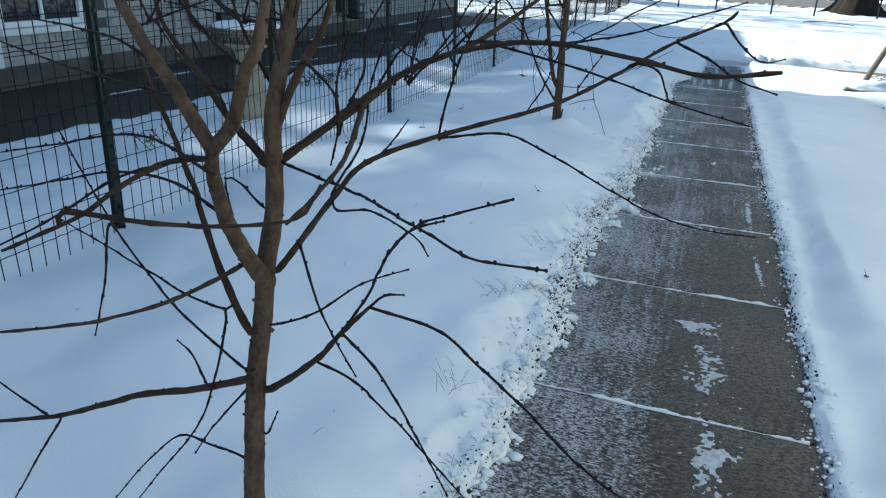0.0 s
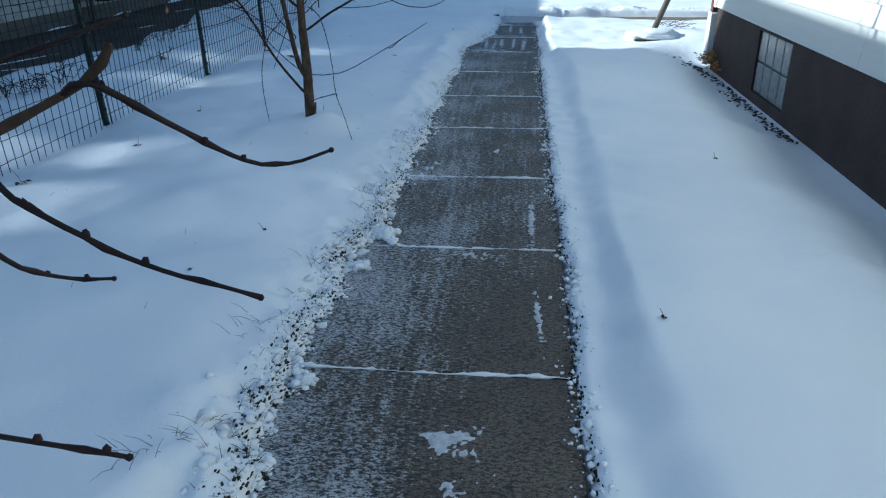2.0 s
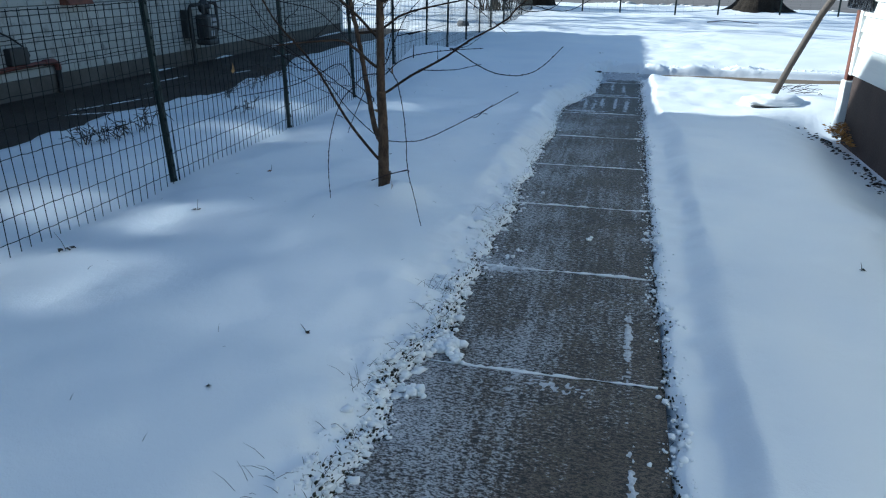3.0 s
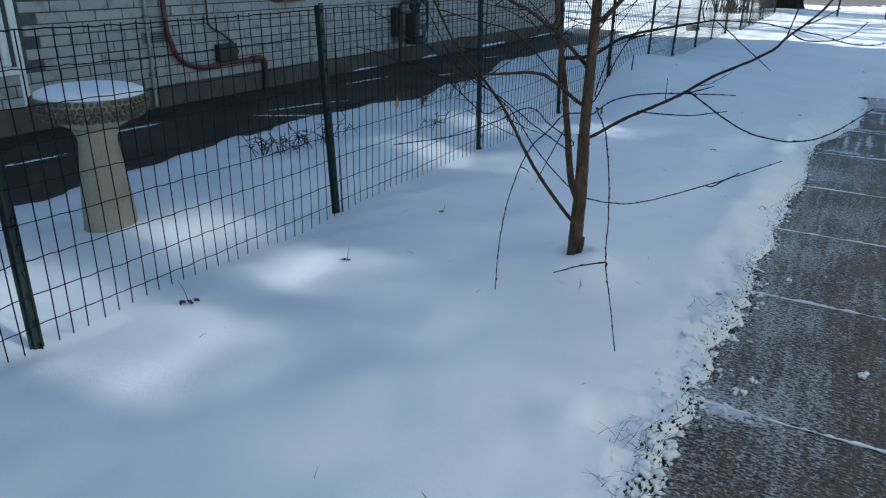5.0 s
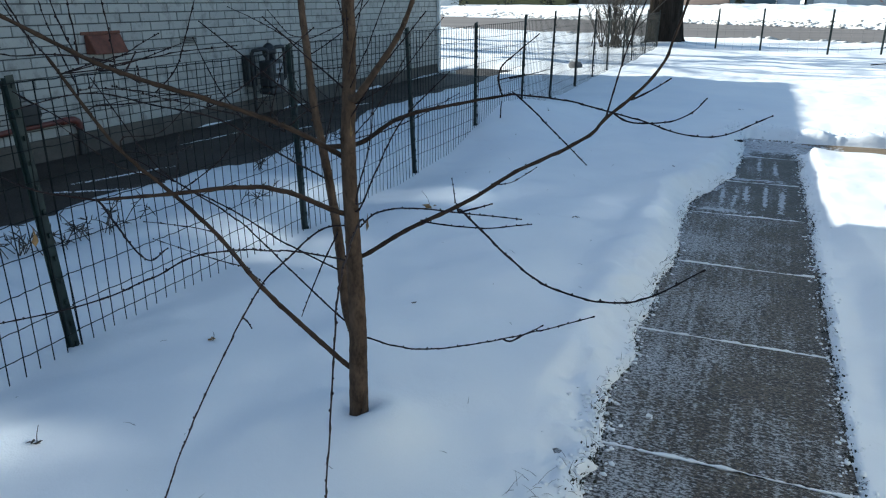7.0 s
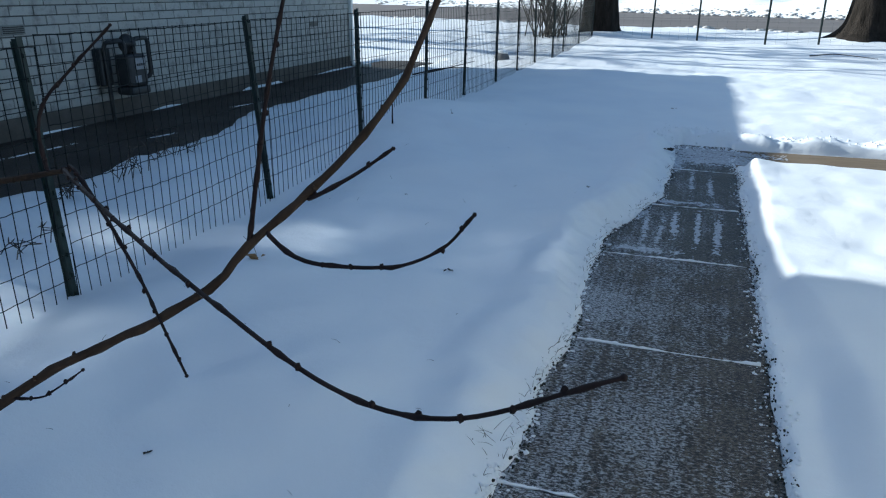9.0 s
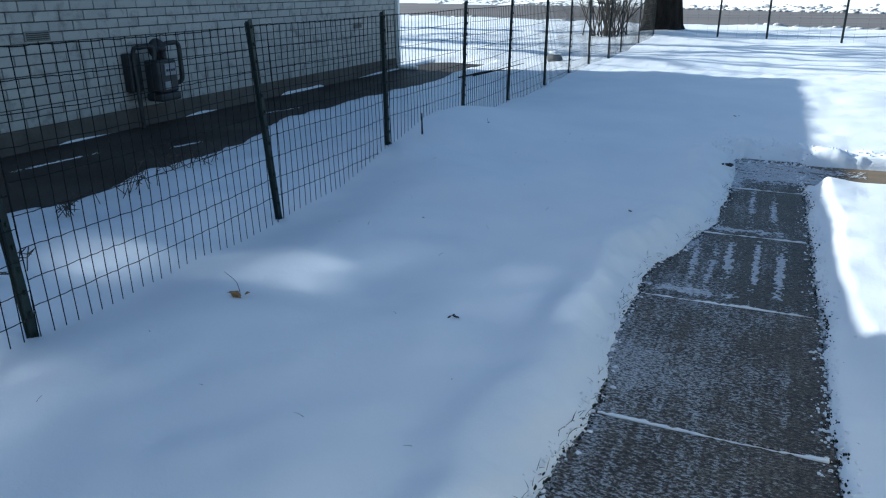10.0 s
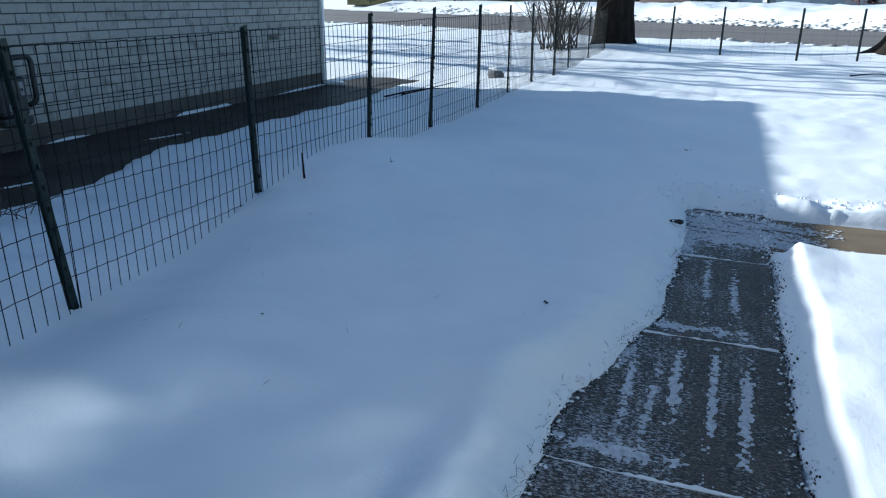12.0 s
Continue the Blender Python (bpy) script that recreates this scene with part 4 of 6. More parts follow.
def post_mesh(height):
    """A U-channel post with a row of lugs, foot at the origin."""
    bm = bmesh.new()
    w, d, t = 0.019, 0.026, 0.004
    add_box(bm, -w, -0.002, 0, w, t, height)
    add_box(bm, -w, t, 0, -w + t, d, height - 0.01)
    add_box(bm, w - t, t, 0, w, d, height - 0.01)
    add_box(bm, -w - 0.009, d - 0.005, 0, -w - 0.0005, d, height - 0.02)
    add_box(bm, w + 0.0005, d - 0.005, 0, w + 0.009, d, height - 0.02)
    z = 0.12
    while z < height - 0.03:
        add_box(bm, -0.006, -0.012, z, 0.006, -0.0025, z + 0.022)
        z += 0.11
    return bm


def fence_post(parent, x, y, top, rng, turn=90, lean=1.2, back=0.0):
    foot = snow_z(x, y) - 0.12
    bm = post_mesh(top - foot)
    ob = part("post", bm, POST_GREEN, parent)
    ob.matrix_basis = pose(x, y, foot, back + rng.uniform(-lean, lean), rng.uniform(-lean, lean), 0) @ pose(0, 0, 0, 0, 0, turn + rng.uniform(-12, 12))


def fence_span(parent, p, q, top, rng, pitch=0.073, rows=None, gauge=0.0031):
    """Welded wire between two posts; the uprights end as spikes in the snow."""
    p, q = Vector((*p, 0)), Vector((*q, 0))
    length, way = (q - p).length, (q - p).normalized()
    out = Vector((-way.y, way.x, 0))
    n = max(2, round(length / pitch))
    ph = rng.uniform(0, 6)
    rows = rows or [0.0, 0.14, 0.28, 0.42, 0.57, 0.72, 0.87, 1.02, 1.15]

    def at(s, z):
        f = s / length
        bow = 0.012 * math.sin(math.pi * f) * math.sin(ph + 3.1 * f) + 0.006 * math.sin(9 * f + 5 * z + ph)
        return p + way * s + out * bow + Vector((0, 0, z))

    verts, faces = [], []
    for i in range(n + 1):
        s = length * i / n
        foot = p + way * s
        low = snow_z(foot.x, foot.y) - 0.02
        tilt = rng.uniform(-0.006, 0.006)
        line = [at(s + tilt * (1 - k / 5) + rng.uniform(-0.0025, 0.0025), low + (top - low) * k / 5) for k in range(6)]
        add_tube(verts, faces, line, [gauge] * 6, 3)
    for drop in rows:
        line = []
        for i in range(2 * n + 1):
            s = length * i / (2 * n)
            foot = p + way * s
            sag = 0.012 * math.sin(math.pi * i / (2 * n))
            line.append(at(s, top - drop - sag + rng.uniform(-0.003, 0.003)) + out * 0.0026)
        if min(c.z - snow_z(c.x, c.y) for c in line) > -0.05:
            add_tube(verts, faces, line, [0.9 * gauge if drop else 1.1 * gauge] * len(line), 3)
    tagged(raw("wire_mesh", verts, faces, WIRE, parent, "", True), kind="stuff")


for x, y, top, tip in POSTS:
    fence_post(fence, x, y, top, fence_rng, 90, 0.8, tip)
for a, b in zip(POSTS, POSTS[1:]):
    fence_span(fence, (a[0] + 0.022, a[1]), (b[0] + 0.022, b[1]), 1.28 if a[1] < 8 else 1.33 if a[1] < 21 else 1.22, fence_rng)
back_fence = thing("wire_fence", "thin wire fence on slim dark posts before the street", "fence")
BACK = ((-3.02, 30.6), (-1.20, 30.0), (0.15, 29.45), (1.94, 28.2), (3.34, 28.6), (5.3, 28.9), (7.1, 29.0))
for x, y in BACK[1:]:
    fence_post(back_fence, x, y, 1.34, fence_rng, 0)
for a, b in zip(BACK, BACK[1:]):
    fence_span(back_fence, (a[0], a[1] - 0.02), (b[0], b[1] - 0.02), 1.16, fence_rng, 0.30, [0.0, 0.45, 0.9], 0.0013)


# ---- neighbour's house: painted brick ----
neighbour = thing("brick_house", "white-painted brick house with a grey foundation and white corner downspout", "house")
NX, NB = NEIGHBOUR_X, 0.225                 # wall plane, underside of the lowest course


def wall_with_hole(x0, x1, y0, y1, z0, z1, holes):
    """A wall along y, cut through by openings (y0, y1, z0, z1)."""
    bm = bmesh.new()
    ys = sorted({y0, y1, *[h[0] for h in holes], *[h[1] for h in holes]})
    for a, b in zip(ys, ys[1:]):
        spans = [(z0, z1)]
        for h in holes:
            if h[0] <= a + 1e-6 and h[1] >= b - 1e-6:
                spans = [s for lo, hi in spans for s in ((lo, min(hi, h[2])), (max(lo, h[3]), hi)) if s[1] - s[0] > 1e-4]
        for lo, hi in spans:
            add_box(bm, x0, a, lo, x1, b, hi)
    return bm


WINDOW = (5.66, 6.79, 0.55, 1.75)
part("wall", wall_with_hole(NX - 0.26, NX - 0.012, -8, NEIGHBOUR_END - 0.012, 0.12, 2.6, [WINDOW]), MORTAR, neighbour)
part("wall", box(-14.6, NEIGHBOUR_END - 0.27, 0.12, NX - 0.262, NEIGHBOUR_END - 0.012, 2.6), MORTAR, neighbour)
part("wall", box(-14.6, -8, 0.12, -14.35, NEIGHBOUR_END - 0.28, 2.6), MORTAR, neighbour)
part("wall", box(-14.34, -8, 0.12, NX - 0.262, -7.75, 2.6), MORTAR, neighbour)
part("foundation", box(-14.62, -8.02, -0.2, NX + 0.012, NEIGHBOUR_END + 0.012, 0.22, 0.01), FOUNDATION, neighbour, "stained grey-brown concrete foundation")

# low roof with its eave, and a guessed higher roof over the back part; both unseen, sized by their shadows on the yard
EAVE_X, EAVE_Z, RIDGE_X = -6.12, 2.49, -10.6


def roof_mesh(y0, y1, eave_z, ridge_z, eave_x, hip=0.0):
    bm = bmesh.new()
    far_x = 2 * RIDGE_X - eave_x
    t = 0.14
    co = []
    for dz in (0, -t):
        co += [(eave_x, y0, eave_z + dz), (eave_x, y1, eave_z + dz), (far_x, y0, eave_z + dz), (far_x, y1, eave_z + dz),
               (RIDGE_X, y0, ridge_z + dz), (RIDGE_X, y1 - hip, ridge_z + dz)]
    v = [bm.verts.new(c) for c in co]
    for f in ((0, 1, 5, 4), (3, 2, 4, 5), (1, 3, 5), (6, 10, 11, 7), (9, 11, 10, 8), (7, 11, 9), (0, 6, 7, 1), (1, 7, 9, 3), (3, 9, 8, 2), (2, 8, 6, 0), (0, 4, 10, 6), (4, 2, 8, 10)):
        bm.faces.new([v[i] for i in f])
    bmesh.ops.recalc_face_normals(bm, faces=bm.faces[:])
    return bm


part("roof", roof_mesh(-8.4, 20.42, EAVE_Z + 0.14, EAVE_Z + 1.42, EAVE_X), ROOFING, neighbour, "low grey shingle roof")
# guessed roof and upper wall, out of view, that cast the taller shadow
part("roof", roof_mesh(-8.2, 10.78, 3.7, 5.62, -7.4, 0.25), ROOFING, neighbour, "guessed higher grey shingle roof, added for its shadow")
part("upper_wall", box(-13.6, -8.0, 2.5, -7.6, 10.5, 3.62), BLOCK_BROWN, neighbour)

# window of the brick wall
win = thing("window_1", "white-framed basement-height window with dark panes", "window", "", "structure")
y0, y1, z0, z1 = WINDOW
for name, b in (("window_frame", (NX - 0.10, y0, z0 + 0.05, NX - 0.02, y0 + 0.07, z1)), ("window_frame", (NX - 0.10, y1 - 0.07, z0 + 0.05, NX - 0.02, y1, z1)),
                ("window_frame", (NX - 0.10, y0 + 0.071, z1 - 0.07, NX - 0.02, y1 - 0.071, z1)), ("window_frame", (NX - 0.10, y0 + 0.071, z0 + 0.05, NX - 0.02, y1 - 0.071, z0 + 0.11)),
                ("window_sill", (NX - 0.16, y0 - 0.03, z0 - 0.02, NX + 0.05, y1 + 0.03, z0 + 0.045))):
    part(name, box(*b, 0.006), TRIM_WHITE, win)
part("pane", box(NX - 0.075, y0 + 0.072, z0 + 0.112, NX - 0.065, y1 - 0.072, z1 - 0.072), DARK_GLASS, win)
part("window_frame", box(NX - 0.06, (y0 + y1) / 2 - 0.02, z0 + 0.112, NX - 0.03, (y0 + y1) / 2 + 0.02, z1 - 0.072, 0.003), TRIM_WHITE, win)
part("lintel_trim", box(NX - 0.012, y0 - 0.10, z0 - 0.33, NX + 0.006, y0 - 0.031, z1 + 0.1, 0.004), TRIM_WHITE, win)
part("lintel_trim", box(NX - 0.012, y1 + 0.031, z0 - 0.33, NX + 0.006, y1 + 0.10, z1 + 0.1, 0.004), TRIM_WHITE, win)

# downspout at the corner
spout = part("downspout", box(NX + 0.004, NEIGHBOUR_END - 0.10, 0.12, NX + 0.075, NEIGHBOUR_END - 0.02, 2.6, 0.012, 2), TRIM_WHITE, neighbour, "white metal downspout")
tube_object("elbow", ((NX + 0.04, NEIGHBOUR_END - 0.06, 0.16), (NX + 0.06, NEIGHBOUR_END - 0.06, 0.06), (NX + 0.2, NEIGHBOUR_END - 0.02, 0.03), (NX + 0.42, NEIGHBOUR_END, 0.03)), 0.042, 0.045, TRIM_WHITE, spout, 10)


def vent(y, z, w=0.30, h=0.10):
    ob = thing("wall_vent", "grey metal louvred vent in the painted brick wall", "vent", "vents in the brick wall")
    part("vent_frame", box(NX + 0.001, y - w / 2, z - h / 2, NX + 0.014, y + w / 2, z + h / 2, 0.004), GREY_METAL, ob)
    for k in range(4):
        zz = z - h / 2 + 0.016 + k * (h - 0.03) / 3.6
        part("slat", box(NX + 0.0145, y - w / 2 + 0.02, zz, NX + 0.024, y + w / 2 - 0.02, zz + 0.010, 0.002), METER_DARK, ob)


vent(11.8, 1.12)
vent(8.33, 0.74, 0.30, 0.12)
vent(18.27, 0.92)

# gas meter
meter = thing("gas_meter", "grey gas meter with dark regulator pipes on the brick wall", "meter")
mx, my = NX + 0.02, 13.18
part("body", box(mx + 0.13, my - 0.18, 0.40, mx + 0.36, my + 0.13, 0.78, 0.035, 3), METER_GREY, meter)
part("bottom_pan", box(mx + 0.12, my - 0.19, 0.30, mx + 0.37, my + 0.14, 0.398, 0.03, 2), METER_GREY, meter)
part("dial_plate", box(mx + 0.361, my - 0.09, 0.60, mx + 0.375, my + 0.08, 0.735, 0.004), PAPER, meter, "pale dial plate")
for k in range(4):
    part("dial", box(mx + 0.3755, my - 0.075 + 0.037 * k, 0.645, mx + 0.379, my - 0.047 + 0.037 * k, 0.673, 0.003), METER_DARK, meter)
part("label_plate", box(mx + 0.361, my - 0.11, 0.44, mx + 0.372, my - 0.01, 0.53, 0.003), PAPER, meter)
tube_object("inlet_pipe", ((mx + 0.25, my + 0.05, 0.76), (mx + 0.25, my + 0.06, 0.93), (mx + 0.25, my + 0.20, 0.955), (mx + 0.25, my + 0.30, 0.93), (mx + 0.25, my + 0.31, 0.75), (mx + 0.25, my + 0.30, 0.52), (mx + 0.2, my + 0.24, 0.47)), 0.028, 0.028, METER_DARK, meter, 10)
tube_object("outlet_pipe", ((mx + 0.25, my - 0.11, 0.76), (mx + 0.25, my - 0.12, 0.92), (mx + 0.2, my - 0.26, 0.93), (mx + 0.13, my - 0.30, 0.88), (mx + 0.13, my - 0.30, 0.5), (mx + 0.13, my - 0.30, -0.02)), 0.026, 0.026, METER_DARK, meter, 10)
reg = part("regulator", lathe(((0.02, -0.05), (0.10, -0.045), (0.12, -0.01), (0.12, 0.01), (0.10, 0.045), (0.035, 0.06), (0.035, 0.11)), 20), METER_DARK, meter, "round dark regulator", True)
reg.matrix_basis = pose(mx + 0.22, my - 0.02, 0.90, 0, 90, 0)
# plain dark box added between the wall and the outlet pipe
part("dark_box", box(NX + 0.002, my - 0.36, 0.42, mx + 0.11, my - 0.19, 0.86, 0.02, 2), METER_DARK, meter, "dark box on the wall left of the meter")

# cable box with its red conduit, and a pale conduit
cable = thing("cable_box", "black cable box on a red conduit along the brick wall", "utility box")
cx = NX + 0.05
part("body", box(NX + 0.002, 9.16, 0.40, NX + 0.10, 9.44, 0.60, 0.012, 2), BLACK_PLASTIC, cable)
tube_object("conduit", ((cx, 8.47, 2.4), (cx, 8.47, 1.0), (cx, 8.5, 0.72), (cx, 8.62, 0.48), (cx, 8.9, 0.37), (cx, 9.2, 0.375), (cx, 9.72, 0.385)), 0.029, 0.029, RED_PIPE, cable, 10, label="dull red plastic conduit")
tube_object("coupling", ((cx, 9.70, 0.385), (cx, 9.86, 0.38), (cx, 9.92, 0.33), (cx, 9.92, 0.27)), 0.04, 0.04, RED_PIPE, cable, 10)
tube_object("stub_pipe", ((cx, 9.92, 0.28), (cx, 9.92, 0.13), (cx, 9.91, -0.02)), 0.034, 0.034, METER_DARK, cable, 10)
tube_object("cable", ((cx, 9.06, 2.4), (cx, 9.06, 1.0), (cx, 9.08, 0.82), (cx, 9.25, 0.72), (cx, 9.42, 0.60), (cx + 0.03, 9.46, 0.50), (cx + 0.02, 9.42, 0.45)), 0.012, 0.012, BLACK_PLASTIC, cable, 8)
pale = thing("conduit_pipe", "pale painted conduit running down the brick wall", "pipe")
tube_object("tube", ((NX + 0.03, 8.25, 2.4), (NX + 0.03, 8.25, 1.2), (NX + 0.03, 8.24, 0.02)), 0.018, 0.018, PIPE_PAINT, pale, 10)
for z in (0.35, 0.95, 1.6):
    part("strap", box(NX + 0.001, 8.21, z, NX + 0.054, 8.29, z + 0.02, 0.003), GREY_METAL, pale)
hood = thing("dryer_vent", "rust-red metal vent hood on the brick wall", "vent")
bm = bmesh.new()
vs = [bm.verts.new(c) for c in ((NX + 0.001, 10.2, 1.04), (NX + 0.001, 10.66, 1.04), (NX + 0.001, 10.2, 1.24), (NX + 0.001, 10.66, 1.24), (NX + 0.16, 10.2, 1.04), (NX + 0.16, 10.66, 1.04), (NX + 0.06, 10.2, 1.24), (NX + 0.06, 10.66, 1.24))]
for f in ((0, 2, 3, 1), (4, 5, 7, 6), (0, 1, 5, 4), (2, 6, 7, 3), (0, 4, 6, 2), (1, 3, 7, 5)):
    bm.faces.new([vs[i] for i in f])
bmesh.ops.bevel(bm, geom=bm.edges[:], offset=0.008, segments=1, affect="EDGES")
part("hood", bm, RUST, hood)
part("flange", box(NX + 0.0005, 10.16, 1.24, NX + 0.012, 10.70, 1.275, 0.002), RUST, hood)

# thin leftovers of snow on the driveway
def film(verts, faces, cx, cy, sx, sy, z=0.0, turn=0.0, thick=0.004, keep=0.42, seed=0):
    """A thin ragged skin of snow, thickest in its middle and torn towards its edges."""
    du, dv = max(0.003, min(0.006, sx / 4)), max(0.004, min(0.006, sy / 4))
    us, vs = np.arange(-2.2 * sx, 2.2 * sx, du), np.arange(-2.2 * sy, 2.2 * sy, dv)
    u, v = np.meshgrid(us, vs)
    x, y = cx + u * math.cos(turn) - v * math.sin(turn), cy + u * math.sin(turn) + v * math.cos(turn)
    lift = np.exp(-0.5 * (u / sx) ** 2 - 0.5 * (v / sy) ** 2) + 0.30 * soft_noise(x, y, 0.06, seed + 1) + 0.42 * soft_noise(x, y, 0.024, seed + 2) + 0.60 * soft_noise(x, y, 0.011, seed + 3)
    top = np.clip(lift - keep, -0.3, 0.5) * thick * 2
    inside = top > 0
    ok = inside[:-1, :-1] | inside[1:, :-1] | inside[:-1, 1:] | inside[1:, 1:]
    order = np.full(top.shape, -1)
    for j, i in zip(*np.nonzero(ok)):
        ring = []
        for b, a in ((j, i), (j, i + 1), (j + 1, i + 1), (j + 1, i)):
            if order[b, a] < 0:
                order[b, a] = len(verts)
                verts.append((float(x[b, a]), float(y[b, a]), z + float(top[b, a])))
            ring.append(int(order[b, a]))
        faces.append(tuple(ring))


verts, faces = [], []
for k, (x, y, l, a) in enumerate(((-5.35, 9.35, 1.0, 0.30), (-5.15, 8.75, 0.8, 0.95), (-5.95, 7.4, 0.8, 0.05), (-5.7, 14.6, 0.6, 0.25), (-5.9, 11.2, 0.9, 0.08), (-5.6, 6.2, 0.6, 0.1), (-5.3, 12.3, 0.4, 0.2))):
    film(verts, faces, x, y, 0.016, 0.24 * l, -0.004, -a, 0.004, 0.42, 10 * k)
tagged(raw("snow_remnants", verts, faces, SNOW_LUMP), "thin streaks of leftover snow on the driveway", "snow", "", "stuff")

# ---- bird bath ----
bath = thing("bird_bath", "cream cast-stone bird bath with a pebbled rim and snow-filled bowl", "bird bath", at=(-3.56, 5.45, 0))
rng = random.Random(9)
part("pedestal", lathe(((0.17, -0.06), (0.185, 0.0), (0.185, 0.05), (0.175, 0.08), (0.165, 0.22), (0.14, 0.42), (0.12, 0.56), (0.13, 0.60), (0.155, 0.635)), 20), BATH, bath, "", True)
part("bowl", lathe(((0.13, 0.632), (0.20, 0.66), (0.28, 0.70), (0.325, 0.735), (0.345, 0.80), (0.335, 0.815), (0.32, 0.79)), 40), BATH, bath, "", True)
verts, faces = [], []
for ring, (r, z) in enumerate(((0.340, 0.745), (0.350, 0.772), (0.347, 0.80), (0.315, 0.722), (0.30, 0.705))):
    for k in range(52):
        a = 2 * math.pi * (k + 0.5 * (ring % 2)) / 52
        add_lump(verts, faces, (r * math.cos(a), r * math.sin(a), z), (0.018, 0.018, 0.013), rng, 0.25)
tagged(raw("pebbles", verts, faces, PEBBLE, bath, "pebble-dash on the bowl's rim, toned down for shade"), kind="stuff")
part("snow_cap", lathe(((0.31, 0.78), (0.33, 0.805), (0.328, 0.83), (0.28, 0.848), (0.15, 0.855), (0.02, 0.856)), 36, 0.012, rng), SNOW_LUMP, bath, "smooth white snow filling the bowl", True)

for o in bath.children:
    o.matrix_basis = Matrix.Diagonal((0.84, 0.84, 1.03, 1))

# ---- house with the brown block foundation ----
house = thing("siding_house", "white-sided house on a dark brown painted block foundation", "house")
HX, HE = HOUSE_X, HOUSE_END
GB = (7.26, 8.10, 0.0, 0.53)
part("foundation", wall_with_hole(HX + 0.03, HX + 0.25, -6, HE - 0.02, -0.3, 0.575, [GB]), BLOCK_BROWN, house, "dark brown painted block foundation")
part("foundation", box(HX + 0.251, HE - 0.25, -0.3, HX + 9, HE - 0.02, 0.575), BLOCK_BROWN, house)
part("wall", box(HX + 0.04, -6, 0.576, HX + 0.22, HE - 0.03, 2.85), TRIM_WHITE, house)
part("wall", box(HX + 0.221, HE - 0.22, 0.576, HX + 9, HE - 0.03, 2.85), TRIM_WHITE, house)
part("wall", box(HX + 8.8, -6, -0.3, HX + 9, HE - 0.25, 2.85), TRIM_WHITE, house)
part("wall", box(HX + 0.23, -6, -0.3, HX + 8.79, -5.8, 2.85), TRIM_WHITE, house)
bm = bmesh.new()
for x0, x1, za, zb in ((HX - 0.35, HX + 4.5, 2.85, 4.3), (HX + 9.35, HX + 4.5, 2.85, 4.3)):
    v = [bm.verts.new(c) for c in ((x0, -6.4, za), (x0, HE + 0.35, za), (x1, HE + 0.35, zb), (x1, -6.4, zb))]
    w = [bm.verts.new((c.co.x, c.co.y, c.co.z + 0.12)) for c in v]
    for f in (v, w[::-1], (v[0], w[0], w[1], v[1]), (v[1], w[1], w[2], v[2]), (v[2], w[2], w[3], v[3]), (v[3], w[3], w[0], v[0])):
        bm.faces.new(f)
bmesh.ops.recalc_face_normals(bm, faces=bm.faces[:])
part("roof", bm, ROOFING, house)


def lap_board(y0, y1, z, h):
    """One lap of siding: tilted out at its lower edge, with a thick butt."""
    bm = bmesh.new()
    prof = ((HX + 0.039, z + h), (HX + 0.026, z + h), (HX + 0.004, z + 0.012), (HX + 0.0, z + 0.006), (HX + 0.002, z), (HX + 0.039, z))
    a = [bm.verts.new((x, y0, zz)) for x, zz in prof]
    b = [bm.verts.new((x, y1, zz)) for x, zz in prof]
    for i in range(6):
        j = (i + 1) % 6
        bm.faces.new((a[i], a[j], b[j], b[i]))
    bm.faces.new(a[::-1])
    bm.faces.new(b)
    bmesh.ops.recalc_face_normals(bm, faces=bm.faces[:])
    return bm


z, k = 0.565, 0
while z < 2.7:
    h = 0.255 if k == 0 else 0.135
    cut = (3.2 + 1.9 * (k * 0.37 % 1.0), 6.05 + 1.3 * (k * 0.61 % 1.0))
    ends = (-6.0, *cut, HE - 0.06)
    for a, b in zip(ends, ends[1:]):
        part("siding_board", lap_board(a + 0.0015, b - 0.0015, z, h), SIDING, house)
    z += h + 0.001
    k += 1
part("corner_board", box(HX - 0.012, HE - 0.058, 0.56, HX + 0.038, HE + 0.012, 2.84, 0.004), TRIM_WHITE, house)
part("corner_foot", box(HX - 0.03, HE + 0.02, -0.05, HX + 0.20, HE + 0.14, 0.50, 0.012), TRIM_WHITE, house, "peeling white painted post foot")
part("downspout", box(HX - 0.02, HE + 0.03, 0.501, HX + 0.05, HE + 0.10, 2.8, 0.01), RUST, house, "rusty red-brown downspout")
# unseen panes added behind the glint lamps; one hangs past the wall's end
for sy, sz, sw, sh, share in SASHES:
    part("glint_pane", box(HX - 0.024, sy - sw / 2, sz - sh / 2, HX - 0.012, sy + sw / 2, sz + sh / 2, 0.004), DARK_GLASS, house)

blocks = thing("window_2", "glass-block basement window set in the brown foundation", "window", "", "structure")
gw, gh = (GB[1] - GB[0]) / 4, (GB[3] - GB[2]) / 2
for i in range(4):
    for j in range(2):
        bm = box(HX + 0.045, GB[0] + i * gw + 0.005, GB[2] + j * gh + 0.005, HX + 0.14, GB[0] + (i + 1) * gw - 0.005, GB[2] + (j + 1) * gh - 0.005, 0.012, 2)
        part("glass_block", bm, GLASS_BLOCK, blocks)
part("mortar", box(HX + 0.06, GB[0] + 0.001, GB[2] + 0.001, HX + 0.13, GB[1] - 0.001, GB[3] - 0.001), MORTAR, blocks)

